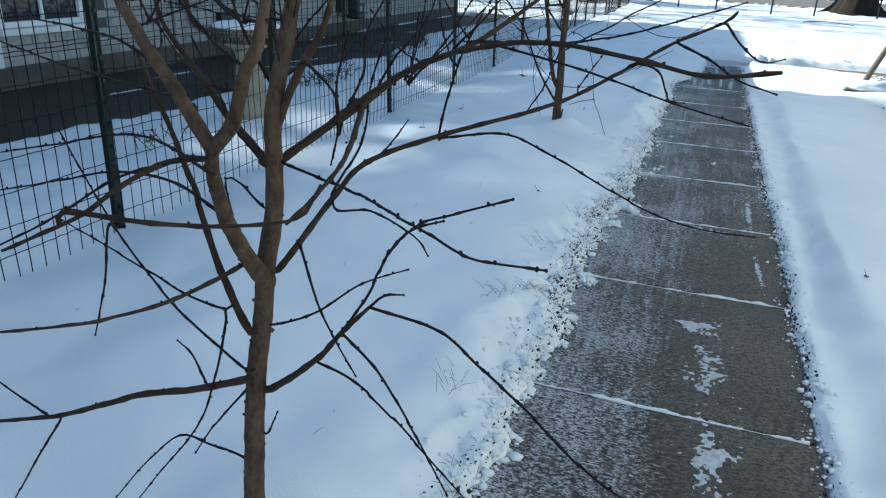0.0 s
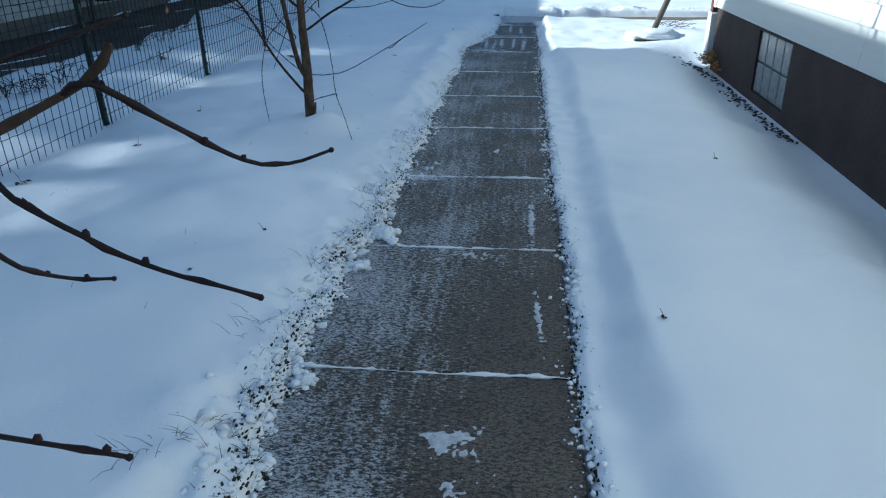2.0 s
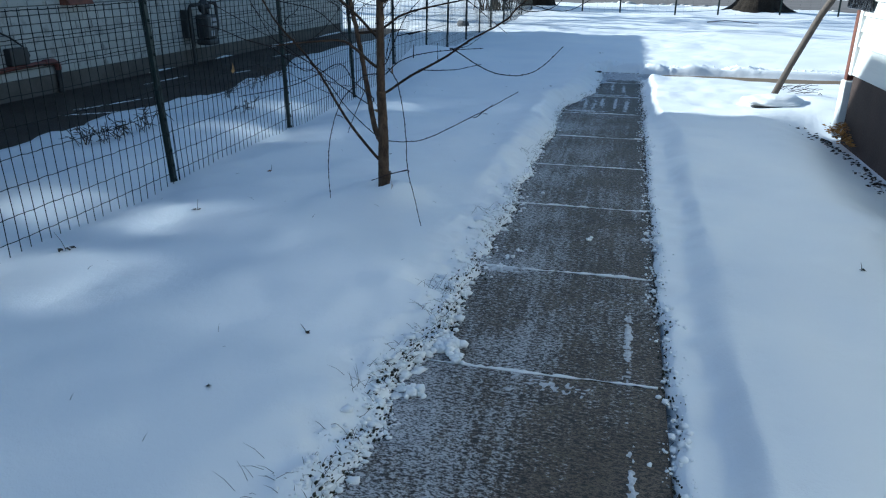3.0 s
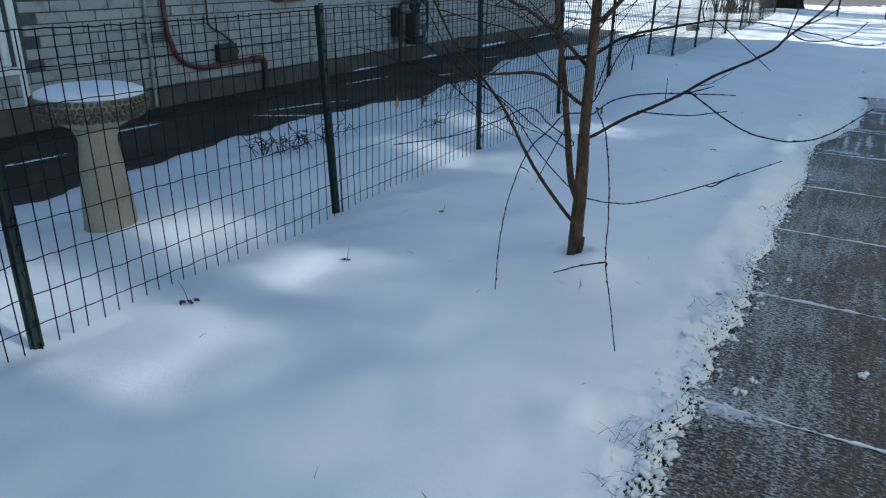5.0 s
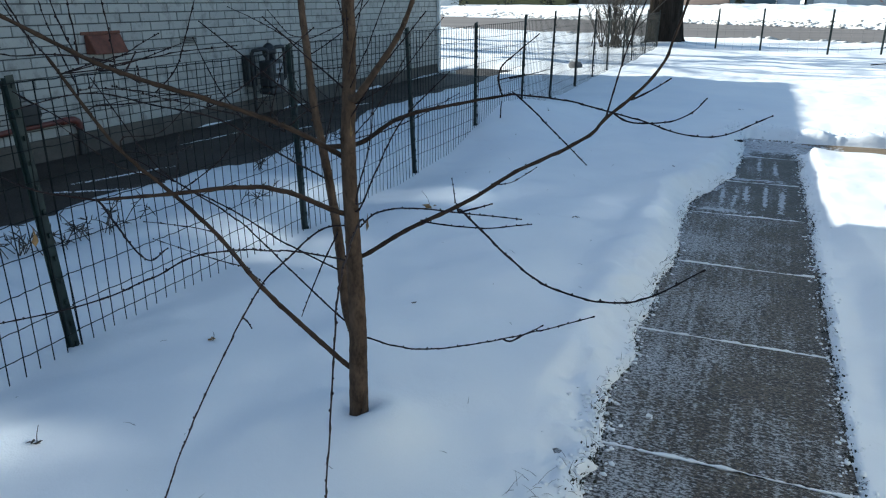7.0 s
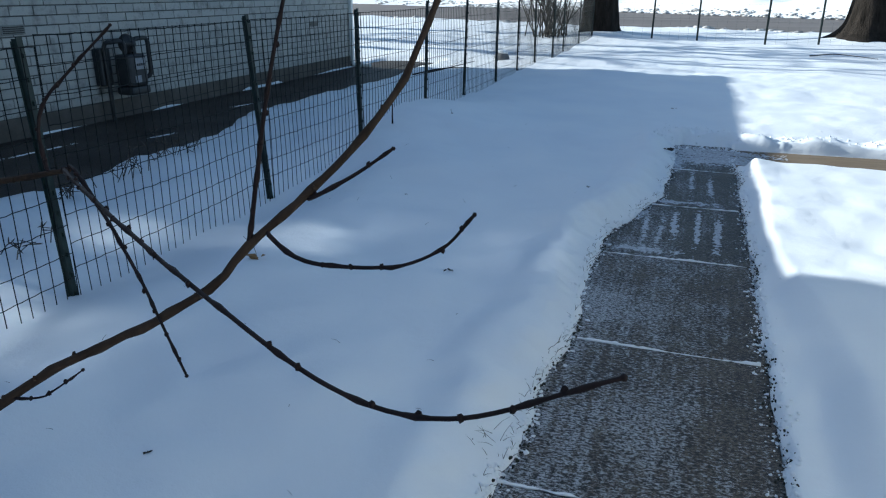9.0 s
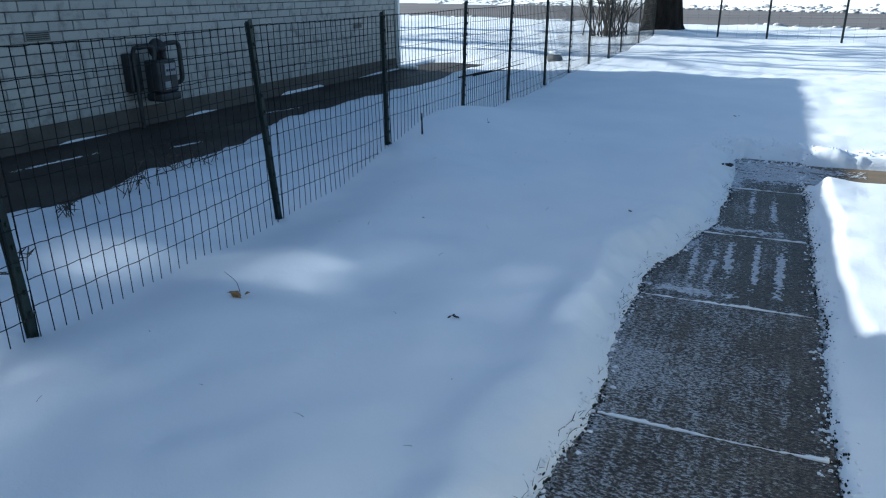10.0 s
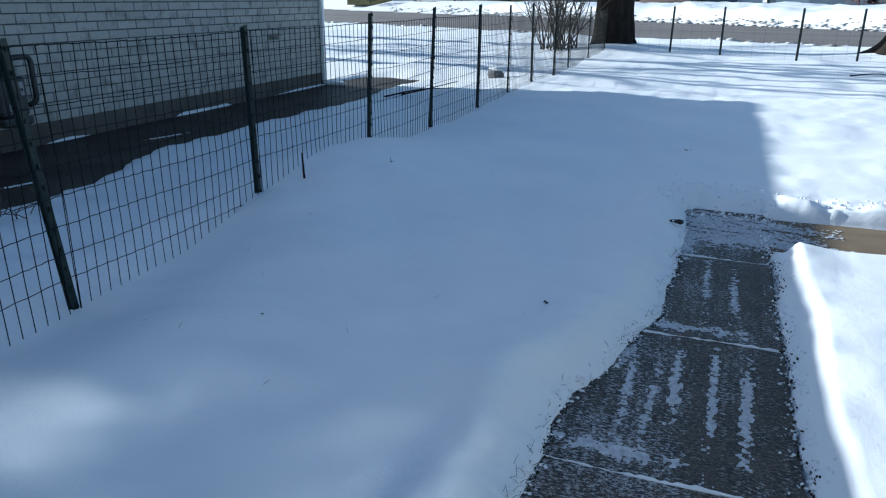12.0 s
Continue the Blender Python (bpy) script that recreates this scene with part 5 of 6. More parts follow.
# leaning pole with the snow-capped splash block
pole = thing("leaning_pole", "weathered brown square pole leaning towards the house corner", "pole")
tube_object("shaft", ((2.10, 11.2, -0.04), (2.44, 10.9, 1.03), (2.76, 10.1, 1.95), (2.82, 9.68, 2.2)), 0.042, 0.042, POLE_BROWN, pole, 4, 0.4)
pole.matrix_basis = Matrix.Identity(4)
splash = thing("splash_block", "dark splash block under a cap of snow", "splash block")
verts, faces = [], []
rng = random.Random(31)
bm = bmesh.new()
bmesh.ops.create_icosphere(bm, subdivisions=4, radius=1.0)
for v in bm.verts:
    f = 1 + 0.16 * noise.noise(v.co * 1.7) + 0.06 * noise.noise(v.co * 5.0)
    v.co = Vector((2.06 + 0.33 * f * v.co.x, 10.62 + 0.20 * f * v.co.y, 0.13 + 0.085 * f * v.co.z))
part("snow_cap", bm, SNOW_LUMP, splash, "", True)
part("block", box(1.80, 10.40, 0.02, 2.14, 10.62, 0.10, 0.02), BLACK_PLASTIC, splash)

# ---- small things on the snow ----
def flake(verts, faces, at, size, rng):
    """A curled bit of leaf."""
    n = len(verts)
    a = rng.uniform(0, 6.28)
    u, v = Vector((math.cos(a), math.sin(a), rng.uniform(-0.3, 0.3))) * size, Vector((-math.sin(a), math.cos(a), rng.uniform(0.1, 0.7))) * size * 0.6
    p = Vector(at)
    verts.extend((p - u, p + v, p + u, p - v * 0.7, p + Vector((0, 0, size * 0.35))))
    faces.extend(((n, n + 1, n + 4), (n + 1, n + 2, n + 4), (n + 2, n + 3, n + 4), (n + 3, n, n + 4)))


def fallen_leaf(x, y, size, material, twig=True, label="small dry leaf and stem lying on the snow"):
    verts, faces = [], []
    z = snow_z(x, y)
    for _ in range(4):
        flake(verts, faces, (x + rng.uniform(-1, 1) * size, y + rng.uniform(-1, 1) * size, z + size * 0.35), size * rng.uniform(0.6, 1.0), rng)
    ob = raw("fallen_leaf", verts, faces, material, None)
    tagged(ob, label, "leaf", "leaves on the snow")
    if twig:
        a = rng.uniform(0, 6.28)
        tube_object("stem", ((x, y, z - 0.01), (x + size * math.cos(a), y + 0.3 * size, z + 1.5 * size), (x + 2.2 * size * math.cos(a), y + size * math.sin(a), z + 3.2 * size)), 0.0018, 0.001, WEED, ob, 4)
    return ob


for x, y, s, m, tw in ((-0.92, 9.28, 0.022, LEAF_DARK, False), (-2.0, 9.08, 0.042, DRY_LEAF, True), (0.05, 12.95, 0.045, LEAF_DARK, False), (-2.05, 5.72, 0.02, LEAF_DARK, True), (-2.35, 4.95, 0.03, LEAF_DARK, True),
                       (-1.35, 7.4, 0.012, LEAF_DARK, False), (-0.75, 4.4, 0.012, LEAF_DARK, True), (-2.0, 6.6, 0.018, DRY_LEAF, True), (-0.45, 11.2, 0.012, LEAF_DARK, False), (-1.7, 10.6, 0.01, LEAF_DARK, False),
                       (1.62, 5.6, 0.012, LEAF_DARK, True), (0.98, 3.6, 0.014, LEAF_DARK, True), (-0.9, 3.9, 0.01, LEAF_DARK, False), (-2.2, 13.2, 0.014, LEAF_DARK, True), (0.02, 15.6, 0.03, SNOW_DIRTY, False)):
    fallen_leaf(x, y, s, m, tw)

verts, faces = [], []
for _ in range(260):
    y = rng.uniform(6.6, 9.9)
    x = 2.47 - abs(rng.gauss(0, 0.05 + 0.05 * max(0.0, y - 7.6))) - 0.15 * max(0, (y - 9.2))
    flake(verts, faces, (x, y, snow_z(x, y) + 0.012), rng.uniform(0.009, 0.03), rng)
tagged(raw("leaf_litter", verts, faces, LEAF_DARK), "dark wet leaves scattered on the snow by the house", "leaves", "", "stuff")
verts, faces = [], []
for _ in range(260):
    y = rng.uniform(9.05, 9.80)
    x = 2.50 - abs(rng.gauss(0, 0.05))
    flake(verts, faces, (x, y, max(0.0, snow_z(x, y)) + rng.uniform(0.0, 0.16) * (1 - abs(y - 9.45) / 0.4)), rng.uniform(0.012, 0.026), rng)
tagged(raw("leaf_pile", verts, faces, LEAF_ORANGE), "sunlit orange leaves heaped at the house corner", "leaves", "", "stuff")


# crumbs of snow and grass along the shovelled edge
verts, faces = [], []
rng = random.Random(41)
def edge_wear(y):
    """How rough the shovelled edge is: ragged at first, clean further on."""
    return 1.0 if y < 5.2 else 0.45 if y < 7.0 else 0.2


for _ in range(8000):
    y = rng.uniform(0.6, 13.6)
    if rng.random() > edge_wear(y):
        continue
    e = edge_at(y)
    x = e + 0.035 - abs(rng.gauss(0, 0.07)) if y < 5.2 else e + rng.gauss(-0.03, 0.045) if y < 7.0 else e + rng.gauss(-0.005, 0.020)
    s = min(0.024 if y < 5.2 else 0.014 if y < 7.0 else 0.009, 0.0025 + rng.expovariate(1 / 0.0044))
    base = max(0.0, snow_z(x, y))
    add_lump(verts, faces, (x, y, base + 0.2 * s), (1.15 * s, 0.95 * s, 0.62 * s), rng, 0.5)
for _ in range(2400):
    y = rng.uniform(0.6, 13.2)
    x = float(walk_right(y)) + rng.gauss(0.015, 0.028)
    s = min(0.017 if y < 7.0 else 0.008, 0.002 + rng.expovariate(1 / 0.0034))
    add_lump(verts, faces, (x, y, max(0.0, snow_z(x, y)) + 0.3 * s), (s, s, 0.75 * s), rng, 0.35)
for x0, y0, s0, n in ((0.30, 6.02, 0.022, 9), (-0.10, 5.62, 0.026, 10), (-0.06, 5.75, 0.02, 8), (-0.13, 5.5, 0.024, 9), (-0.06, 6.9, 0.016, 7), (-0.20, 4.55, 0.05, 40), (-0.24, 4.62, 0.045, 34), (-0.14, 4.48, 0.035, 24), (-0.25, 4.2, 0.04, 26), (-0.26, 3.3, 0.04, 26)):
    for _ in range(n):
        s = s0 * rng.uniform(0.2, 0.5)
        add_lump(verts, faces, (x0 + rng.gauss(0, 0.5 * s0), y0 + rng.gauss(0, 0.5 * s0), 0.4 * s + abs(rng.gauss(0, 0.25 * s0))), (s, s, 0.85 * s), rng, 0.3)
for _ in range(900):
    x, y = rng.uniform(0.72, 8.0), 13.74 + abs(rng.gauss(0, 0.20))
    s = min(0.014, 0.003 + rng.expovariate(1 / 0.004))
    add_lump(verts, faces, (x, y, max(0.0, snow_z(x, y)) + 0.3 * s), (s, s, 0.8 * s), rng, 0.35)
for _ in range(420):
    x, y = rng.uniform(-0.12, 0.75), 13.5 + abs(rng.gauss(0, 0.32))
    s = min(0.013, 0.003 + rng.expovariate(1 / 0.004))
    add_lump(verts, faces, (x, y, max(0.0, snow_z(x, y)) + 0.25 * s), (s, s, 0.7 * s), rng, 0.35)
tagged(raw("snow_crumbs", verts, faces, SNOW_LUMP), "crumbs and lumps of snow along the shovelled edges", "snow", "", "stuff")

# thin patches left by the shovel on the slabs
verts, faces = [], []
for cx0, cy0, sx, sy, n in ((0.27, 3.05, 0.05, 0.035, 170), (0.32, 2.72, 0.035, 0.12, 170), (0.33, 2.1, 0.035, 0.15, 200), (0.36, 1.75, 0.04, 0.1, 120), (0.24, 4.38, 0.06, 0.03, 90), (0.10, 4.42, 0.02, 0.05, 60), (0.53, 4.85, 0.008, 0.22, 150), (0.545, 3.85, 0.008, 0.18, 130),
                            (0.02, 10.75, 0.012, 0.22, 150), (0.12, 10.6, 0.01, 0.2, 130), (0.21, 10.8, 0.012, 0.2, 130), (0.36, 10.75, 0.01, 0.25, 160), (0.49, 10.7, 0.012, 0.25, 150), (0.0, 10.25, 0.12, 0.03, 200), (-0.05, 11.1, 0.03, 0.1, 130),
                            (0.2, 11.42, 0.2, 0.03, 200), (0.3, 12.1, 0.012, 0.25, 120), (0.45, 12.0, 0.012, 0.25, 120), (0.35, 13.0, 0.25, 0.10, 300), (0.4, 13.45, 0.28, 0.07, 700), (0.15, 12.75, 0.03, 0.2, 160), (-0.12, 5.5, 0.06, 0.03, 90)):
    film(verts, faces, cx0, cy0, 1.25 * sx, 1.1 * sy, 0.0, rng.uniform(-0.06, 0.06), 0.003, 0.62 if cy0 > 10 else 0.60, n + int(40 * cy0))
# the shovel's last ridges where the walk meets the front walk
for k in range(11):
    film(verts, faces, rng.uniform(0.22, 0.66), 12.95 + 0.058 * k, 0.26, 0.014, 0.0, -0.10 - 0.02 * k, 0.008, 0.40, 300 + 5 * k)
tagged(raw("frost_patches", verts, faces, FROST), "thin torn skins of frost and snow left on the slabs", "frost", "", "stuff")

# dark turf showing between the lumps
verts, faces = [], []
for _ in range(7600):
    y = rng.uniform(0.6, 12.6)
    left = rng.random() < 0.82
    if left and rng.random() > edge_wear(y):
        continue
    if EDGE_TUFT[int(y * 100)] < -0.2 and rng.random() < 0.7:
        continue
    x = edge_at(y) + (0.025 - abs(rng.gauss(0, 0.042)) if y < 5.2 else rng.gauss(-0.004, 0.022) if y < 7.0 else rng.gauss(0.012, 0.010)) if left else float(walk_right(y)) + rng.gauss(0.012, 0.012)
    s = rng.uniform(0.0015, 0.006)
    add_lump(verts, faces, (x, y, max(0.0, snow_z(x, y)) + 0.25 * s), (s, 1.8 * s, 0.8 * s), rng, 0.5)
tagged(raw("turf_crumbs", verts, faces, SOIL), "dark turf and soil showing along the walk's edges", "turf", "", "stuff")
verts, faces = [], []


def blade(x, y, z, length, rng, lean=1.0, r=0.0012):
    a = rng.uniform(0, 6.28)
    d = Vector((math.cos(a) * lean, math.sin(a) * lean, rng.uniform(0.3, 1.0))).normalized() * length
    p = Vector((x, y, z))
    line = [p, p + d * 0.5 + Vector((0, 0, 0.1 * length)), p + d]
    add_tube(verts, faces, line, [r, r * 0.8, r * 0.3], 3)


for _ in range(3000):
    y = rng.uniform(0.8, 12.5)
    if rng.random() > edge_wear(y):
        continue
    if float(EDGE_TUFT[int(y * 100)]) < -0.15 and rng.random() < 0.75:
        continue
    e = edge_at(y)
    x = e + (0.01 - abs(rng.gauss(0, 0.05)) if y < 5.2 else rng.gauss(-0.012, 0.018))
    blade(x, y, max(0.0, snow_z(x, y)) - 0.004, rng.uniform(0.02, 0.055), rng)
for _ in range(700):
    y = rng.uniform(0.8, 12.5)
    blade(WALK_RIGHT + rng.gauss(0.012, 0.012), y, 0.0, rng.uniform(0.012, 0.03), rng)
for gx0, gy0 in ((-0.52, 2.05), (-0.45, 2.9), (-0.5, 3.55), (-0.42, 4.15), (-0.30, 4.75), (-0.40, 5.05), (-0.55, 2.75), (-0.35, 6.2), (-0.3, 7.9)):
    for _ in range(14):
        x, y = gx0 + rng.gauss(0, 0.035), gy0 + rng.gauss(0, 0.05)
        blade(x, y, snow_z(x, y) - 0.004, rng.uniform(0.03, 0.10), rng, 0.9, 0.0009)
for _ in range(60):
    x, y = rng.uniform(-2.5, -0.4), rng.uniform(1.5, 14)
    blade(x, y, snow_z(x, y) - 0.004, rng.uniform(0.015, 0.05), rng, 1.2, 0.001)
tagged(raw("grass_tufts", verts, faces, GRASS), "frosted grass blades poking from the snow edge", "grass", "", "stuff")


def weed(x, y, height, count, rng):
    """Dry stalks, each with a few sprigs."""
    ob = thing("dry_weed", "dry dark weed stalks sticking out of the snow behind the fence", "weed", "weeds behind the fence")
    z = snow_z(x, y)
    for _ in range(count):
        a = rng.uniform(0, 6.28)
        lean = rng.uniform(0.2, 1.2)
        d = Vector((math.cos(a) * lean, math.sin(a) * lean, 1)).normalized() * height * rng.uniform(0.5, 1.1)
        p = Vector((x + rng.gauss(0, 0.05), y + rng.gauss(0, 0.12), z - 0.02))
        line = spline((p, p + d * 0.6, p + d + Vector((0, 0, -0.12 * height))), 0.05)
        verts, faces = [], []
        add_tube(verts, faces, line, [0.0032] * len(line), 4)
        stalk = raw("stalk", verts, faces, WEED, ob)
        for _ in range(5):
            q = line[rng.randrange(len(line) // 2, len(line))]
            b = Vector((rng.uniform(-1, 1), rng.uniform(-1, 1), rng.uniform(-0.4, 0.8))).normalized() * rng.uniform(0.03, 0.09)
            verts, faces = [], []
            add_tube(verts, faces, [q, q + b * 0.6, q + b], [0.0025, 0.004, 0.001], 4)
            raw("sprig", verts, faces, WEED, stalk)


for x, y, h, c in ((-4.0, 7.2, 0.24, 12), (-3.85, 7.75, 0.30, 12), (-3.9, 7.45, 0.22, 10), (-3.6, 4.3, 0.2, 8), (-4.2, 9.9, 0.25, 9), (-4.1, 10.4, 0.34, 9), (-4.25, 11.1, 0.3, 10), (-4.3, 11.45, 0.22, 6), (-3.4, 8.9, 0.2, 5)):
    weed(x, y, h, c, rng)

# twigs on and through the fence
for a in (((-2.62, 12.55, 0.10), (-2.60, 12.5, 0.34), (-2.58, 12.46, 0.46)),):
    ob = thing("stick", "short dark stick standing in the snow at the fence", "stick", "sticks at the fence")
    tube_object("shaft", a, 0.012, 0.006, TWIG, ob, 6)
for a in (((-4.6, 18.2, 0.08), (-4.2, 18.6, 0.16), (-3.9, 19.4, 0.12)), ((-4.4, 18.4, 0.1), (-4.0, 18.3, 0.2), (-3.6, 18.8, 0.3))):
    ob = thing("fallen_branch", "bare fallen branch on the snow", "branch", "fallen branches")
    tube_object("shaft", a, 0.014, 0.005, TWIG, ob, 6)
ob = thing("fallen_branch", "thin pale branch on the sunlit snow", "branch", "fallen branches")
tube_object("shaft", ((2.6, 24.2, snow_z(2.6, 24.2) + 0.02), (3.2, 24.6, snow_z(3.2, 24.6) + 0.06), (3.9, 23.9, snow_z(3.9, 23.9) + 0.02)), 0.015, 0.006, TWIG, ob, 5)
rock = thing("boulder", "snow-capped grey boulder on the lawn", "rock")
for name, material, z, size in (("stone", ROCK, 0.10, (0.15, 0.13, 0.15)), ("snow_cap", SNOW_LUMP, 0.235, (0.125, 0.11, 0.045))):
    bm = bmesh.new()
    bmesh.ops.create_icosphere(bm, subdivisions=3, radius=1.0)
    for v in bm.verts:
        f = 1 + 0.22 * noise.noise(v.co * 1.3 + Vector((3, 1, 2))) + 0.05 * noise.noise(v.co * 5.0)
        v.co = Vector((-3.79 + size[0] * f * v.co.x, 21.5 + size[1] * f * v.co.y, snow_z(-3.79, 21.5) - 0.06 + z + size[2] * f * v.co.z))
    part(name, bm, material, rock, "", True)
# debris by the house corner
ob = thing("brush_pile", "dark sticks and brush on the sunlit snow by the house", "brush")
verts, faces = [], []
for _ in range(14):
    p = Vector((rng.uniform(2.2, 2.7), rng.uniform(11.2, 11.9), 0.10))
    a = rng.uniform(-0.5, 0.5)
    l = rng.uniform(0.1, 0.4)
    add_tube(verts, faces, [p, p + Vector((l * 0.5 * math.cos(a), l * 0.5 * math.sin(a), 0.05)), p + Vector((l * math.cos(a), l * math.sin(a), rng.uniform(0, 0.08)))], [0.005, 0.004, 0.002], 4)
raw("brushwood", verts, faces, TWIG, ob)

# ---- street trees, shrub, far side ----
def big_tree(x, y, r, label, rng, height=9.0, spread=0.4):
    ob = thing("street_tree", label, "tree", "street trees")
    z = snow_z(x, y) - 0.1
    verts, faces = [], []
    sides, rows = 40, 46
    seam = [rng.uniform(0, 6.28) for _ in range(5)]
    for i in range(rows + 1):
        f = i / rows
        h = 4.6 * f
        flare = 1 + spread * math.exp(-h / 0.28) + 0.10 * math.exp(-h / 1.2)
        for k in range(sides):
            a = 2 * math.pi * k / sides
            root = 1 + 0.28 * math.exp(-h / 0.3) * max(0, math.sin(4 * a + seam[0]))
            fur = 1 + 0.035 * math.sin(13 * a + 1.6 * math.sin(2.1 * h + seam[1])) + 0.02 * math.sin(29 * a + 5 * h + seam[2])
            rr = r * (1 - 0.16 * f) * flare * root * fur
            verts.append(Vector((x + rr * math.cos(a) + 0.1 * f * math.sin(seam[3]), y + rr * math.sin(a), z + h)))
    for i in range(rows):
        for k in range(sides):
            j = (k + 1) % sides
            faces.append((i * sides + k, i * sides + j, (i + 1) * sides + j, (i + 1) * sides + k))
    raw("trunk", verts, faces, OLD_BARK, ob)
    top = Vector((x + 0.1 * math.sin(seam[3]), y, z + 4.5))
    for k in range(7):
        a = 2 * math.pi * k / 7 + rng.uniform(-0.3, 0.3)
        d = Vector((math.cos(a), math.sin(a), rng.uniform(0.6, 1.5))).normalized()
        l = height * rng.uniform(0.5, 0.8)
        e1 = top + d * l * 0.5 + Vector((0, 0, 0.1 * l))
        line = spline((top - d * 0.2, top + d * 0.25 * l, e1, top + d * l), 0.3)
        verts, faces = [], []
        add_tube(verts, faces, line, [r * 0.42 * (1 - 0.8 * i / len(line)) for i in range(len(line))], 8)
        for _ in range(9):
            q = line[rng.randrange(len(line) // 3, len(line))]
            e = Vector((rng.uniform(-1, 1), rng.uniform(-1, 1), rng.uniform(-0.1, 1))).normalized() * rng.uniform(1.0, 2.6)
            tl = spline((q, q + e * 0.5, q + e + Vector((0, 0, -0.2))), 0.3)
            add_tube(verts, faces, tl, [0.035 * (1 - 0.8 * i / len(tl)) for i in range(len(tl))], 5)
        raw("limb", verts, faces, OLD_BARK, ob)
    return ob


rng = random.Random(77)
big_tree(*TREES[0], "thick dark trunk of an old bare street tree in snow", rng, 9.0, 0.12)
big_tree(*TREES[1], "old bare tree with flaring dark roots in snow", rng, 9.0, 0.75)
# bare trees hidden behind the brick house, added for branch shadows on the lawn
big_tree(-17.0, 25.0, 0.30, "unseen bare old tree added to streak the lawn with shadow", rng)
big_tree(-26.0, 29.5, 0.30, "unseen bare old tree added to streak the lawn with shadow", rng)

# two more hidden trees, added to dim the sunlit lawn with their shadows
big_tree(-13.5, 27.3, 0.30, "unseen bare old tree added to streak the lawn with shadow", rng)
big_tree(-20.5, 34.0, 0.32, "unseen bare old tree added to streak the lawn with shadow", rng)

shrub = thing("shrub", "leafless multi-stemmed shrub of grey-brown canes in snow", "shrub")
for k in range(46):
    a, d = rng.uniform(0, 6.28), rng.uniform(0.0, 0.75)
    x, y = -4.55 + d * math.cos(a), 30.4 + d * math.sin(a)
    lean = Vector((rng.gauss(0, 0.28), rng.gauss(0, 0.25), 1)) * rng.uniform(1.6, 2.6)
    p = Vector((x, y, 0.0))
    line = spline((p, p + lean * 0.5 + Vector((rng.gauss(0, 0.07), rng.gauss(0, 0.07), 0)), p + lean), 0.2)
    verts, faces = [], []
    add_tube(verts, faces, line, [0.022 * (1 - 0.75 * i / len(line)) for i in range(len(line))], 5)
    for _ in range(6):
        q = line[rng.randrange(len(line) // 3, len(line))]
        e = Vector((rng.gauss(0, 0.4), rng.gauss(0, 0.4), rng.uniform(0.1, 0.6)))
        add_tube(verts, faces, [q, q + e * 0.6, q + e], [0.009, 0.007, 0.003], 4)
    raw("cane", verts, faces, WEED, shrub)

# dirty edges of the ploughed street
verts, faces = [], []
for _ in range(1500):
    x = rng.uniform(-34, 24)
    y = rng.choice((float(street_near(x)) + 0.2, float(street_far(x)) + 0.2, float(street_far(x)) + 0.7, float(street_far(x)) + 1.2)) + rng.gauss(0, 0.3)
    s = rng.uniform(0.03, 0.14)
    add_lump(verts, faces, (x, y, max(0, snow_z(x, y)) + 0.1 * s), (1.6 * s, s, 0.6 * s), rng, 0.35)
tagged(raw("dirty_snow_ridge", verts, faces, SNOW_DIRTY), "dirty grey snow clods ploughed along the street", "snow", "", "stuff")


def far_house(x0, x1, y, colour, label, storey=2.8, door=None, windows=(), garage=None):
    ob = thing("far_house", label, "house", "houses across the street")
    paint = wall_paint("house_paint", colour)
    zg = 0.9
    part("wall", box(x0, y, zg - 0.4, x1, y + 8, zg + storey), paint, ob)
    bm = bmesh.new()
    v = [bm.verts.new(c) for c in ((x0 - 0.4, y - 0.5, zg + storey), (x1 + 0.4, y - 0.5, zg + storey), (x1 + 0.4, y + 8.5, zg + storey), (x0 - 0.4, y + 8.5, zg + storey), (x0 - 0.4, y + 4, zg + storey + 1.9), (x1 + 0.4, y + 4, zg + storey + 1.9))]
    for f in ((0, 1, 5, 4), (2, 3, 4, 5), (0, 4, 3), (1, 2, 5), (0, 3, 2, 1)):
        bm.faces.new([v[i] for i in f])
    part("roof", bm, ROOFING, ob)
    for wx, wz, ww, wh in windows:
        w = part("window", box(wx, y - 0.06, zg + wz, wx + ww, y - 0.004, zg + wz + wh, 0.02), TRIM_WHITE, ob)
        part("pane", box(wx + 0.1, y - 0.075, zg + wz + 0.1, wx + ww - 0.1, y - 0.062, zg + wz + wh - 0.1), DARK_GLASS, w)
    if garage:
        part("garage_door", box(garage[0], y - 0.05, zg, garage[1], y - 0.004, zg + 2.2, 0.02), TRIM_WHITE, ob, "white garage door")
    return ob


far_house(-42, -20.5, 88, (0.20, 0.185, 0.085), "low olive-yellow house across the street", 2.8, None, ((-39, 0.9, 2.0, 1.3), (-30, 0.9, 2.0, 1.3)), (-36.2, -33.4))
far_house(-19.5, -9.0, 90, (0.24, 0.22, 0.19), "grey-brown house behind the street trees", 2.8, None, ((-17, 0.9, 2.0, 1.2),))
far_house(-8.4, -3.4, 88, (0.42, 0.30, 0.24), "pinkish tan house across the street", 2.9, None, ())
far_house(-3.3, 1.0, 87.4, (0.055, 0.095, 0.12), "dark teal house across the street", 2.9, None, ((-1.6, 1.1, 1.5, 1.2),))
far_house(1.1, 3.2, 87.7, (0.42, 0.46, 0.52), "pale blue-grey house front across the street", 2.9)
far_house(3.9, 12.5, 90, (0.55, 0.55, 0.54), "white-grey house with a garage across the street", 2.9, None, ((10.5, 0.9, 1.5, 1.2),), (4.5, 7.5))
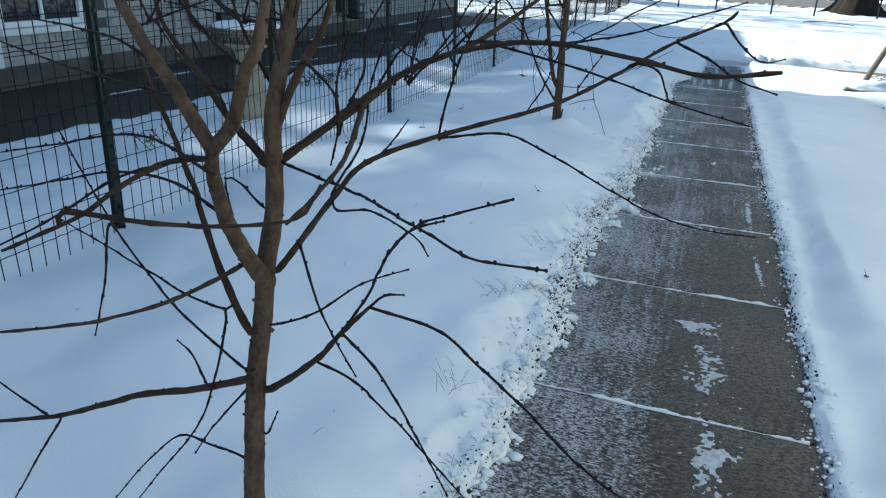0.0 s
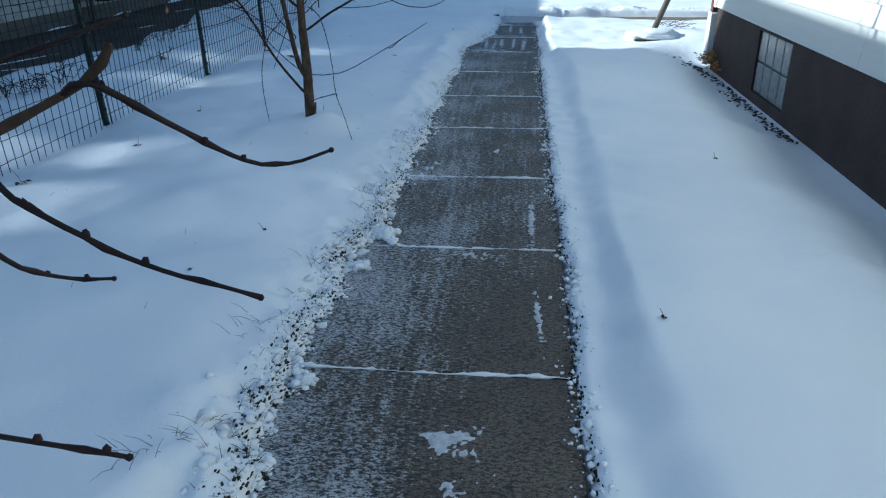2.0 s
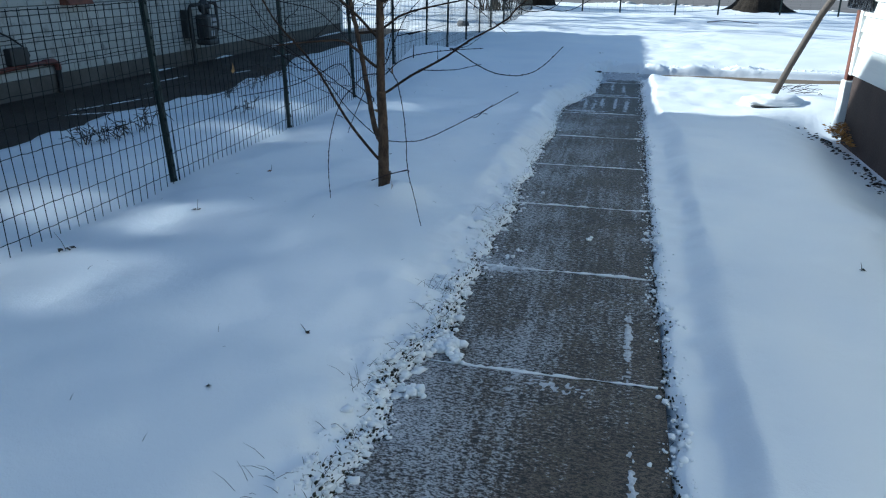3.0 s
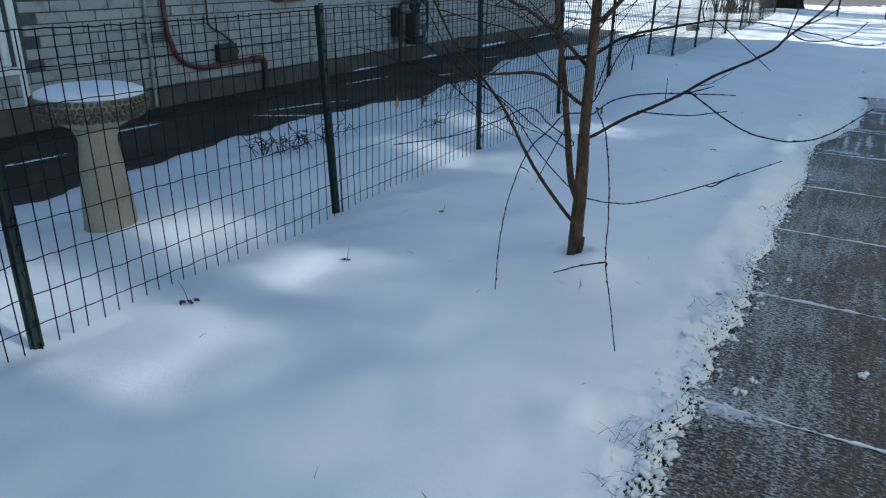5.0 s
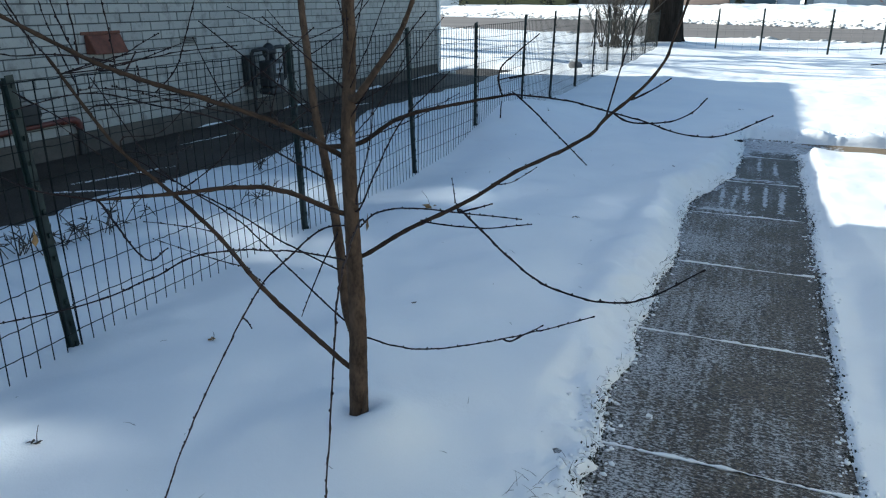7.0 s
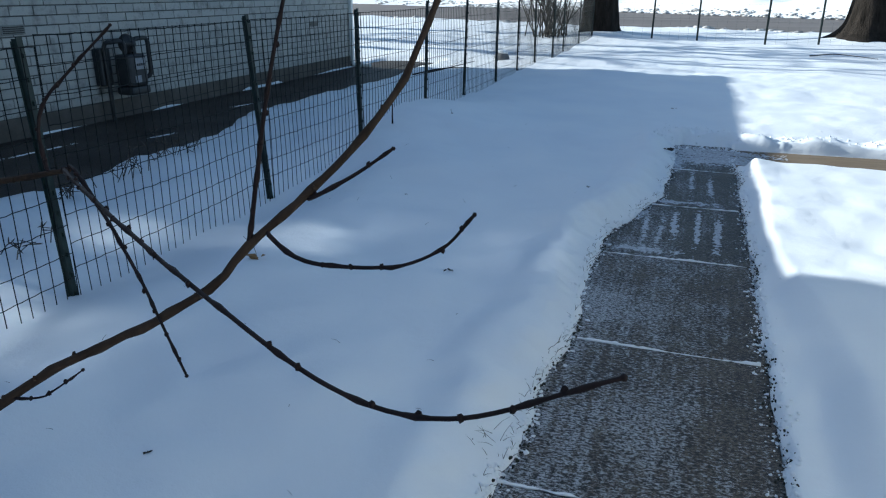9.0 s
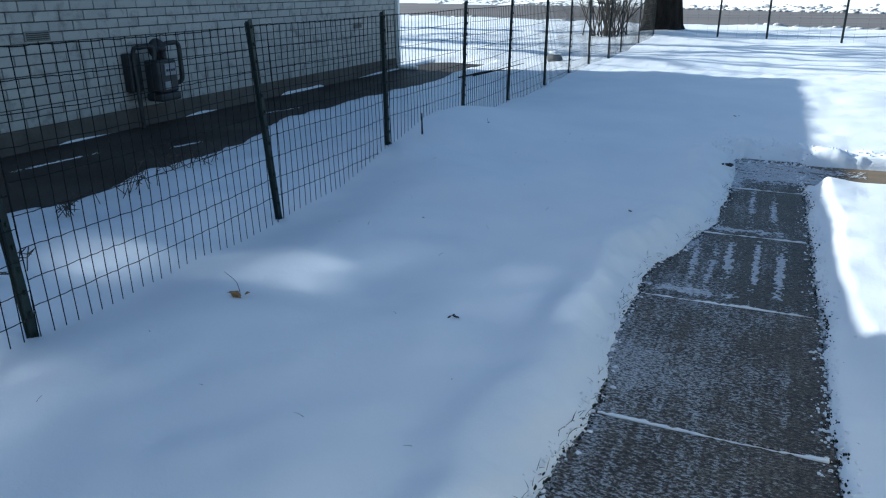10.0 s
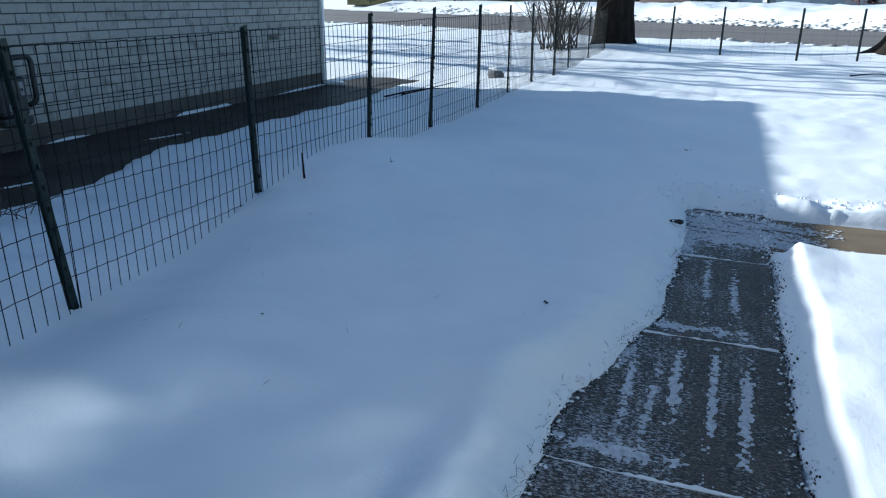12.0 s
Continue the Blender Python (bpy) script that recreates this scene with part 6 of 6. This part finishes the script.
far_house(13.4, 26, 89, (0.30, 0.28, 0.26), "grey house across the street", 2.9, None, ((16, 0.9, 2, 1.2),))


def bush(x, y, h, material, label, rng):
    ob = thing("bush", label, "bush", "bushes across the street")
    verts, faces = [], []
    for _ in range(200):
        a, r = rng.uniform(0, 6.28), rng.random() ** 0.5
        z = rng.random()
        p = Vector((x + 0.55 * h * r * math.cos(a) * (0.7 + 0.5 * math.sin(3 * z)), y + 0.5 * h * r * math.sin(a), 0.9 + h * z))
        flake(verts, faces, p, rng.uniform(0.09, 0.2), rng)
    raw("foliage", verts, faces, material, ob)
    tube_object("trunk", ((x, y, 0.7), (x, y, 0.9 + 0.5 * h), (x, y, 0.9 + 0.9 * h)), 0.05, 0.02, OLD_BARK, ob, 5, 0.3)


HEDGE = plain("dark_evergreen", (0.012, 0.018, 0.012), (0.035, 0.045, 0.028), 6, 0.8)
RED_BUSH = plain("red_twigs", (0.12, 0.05, 0.04), (0.22, 0.10, 0.08), 6, 0.8)
for x, h, m, l in ((-37.8, 1.6, HEDGE, "dark clipped evergreen before a house"), (-32.2, 2.2, HEDGE, "dark clipped evergreen before a house"), (-26.8, 2.0, HEDGE, "dark clipped evergreen before a house"), (-22.0, 1.3, HEDGE, "low dark evergreen before a house"), (-2.4, 0.8, HEDGE, "low dark evergreen before a house"), (11.2, 2.4, RED_BUSH, "reddish bare bush across the street")):
    bush(x, 85.6, h, m, l, rng)

# ---- bricks of the neighbour's wall ----
def brick_mesh(length):
    bm = box(0, 0, 0, 0.035, length, 0.0925, 0.004)
    me = bpy.data.meshes.new("brick")
    bm.to_mesh(me)
    bm.free()
    me.materials.append(BRICK)
    return me


FULL = brick_mesh(0.294)
PITCH, COURSE = 0.305, 0.1035
brick_rng = random.Random(8)
wall_part = [o for o in neighbour.children if o.name == "wall"][0]
rest_v, rest_f, made = [], [], 0
for row in range(23):
    z = NB + row * COURSE
    y = -1.0 + (PITCH / 2 if row % 2 else 0.0)
    while y + 0.294 < NEIGHBOUR_END:
        if not (y + 0.30 > WINDOW[0] and y < WINDOW[1] and z + 0.1 > WINDOW[2] and z < WINDOW[3]):
            proud = brick_rng.uniform(-0.002, 0.002)
            if 11.2 < y < 17.0 and row < 16 and made < 300:
                ob = new("brick", FULL)
                ob.parent = wall_part
                ob.matrix_basis = Matrix.Translation((NX - 0.034 + proud, y, z))
                made += 1
            else:
                n = len(rest_v)
                for v in FULL.vertices:
                    rest_v.append((v.co.x + NX - 0.034 + proud, v.co.y + y, v.co.z + z))
                rest_f.extend(tuple(n + i for i in f.vertices) for f in FULL.polygons)
        y += PITCH
    if NEIGHBOUR_END - y > 0.04:
        n, f = len(rest_v), (NEIGHBOUR_END - y) / 0.294
        rest_v.extend((v.co.x + NX - 0.034, v.co.y * f + y, v.co.z + z) for v in FULL.vertices)
        rest_f.extend(tuple(n + i for i in q.vertices) for q in FULL.polygons)
tagged(raw("brickwork", rest_v, rest_f, BRICK, wall_part, "", False), kind="stuff")
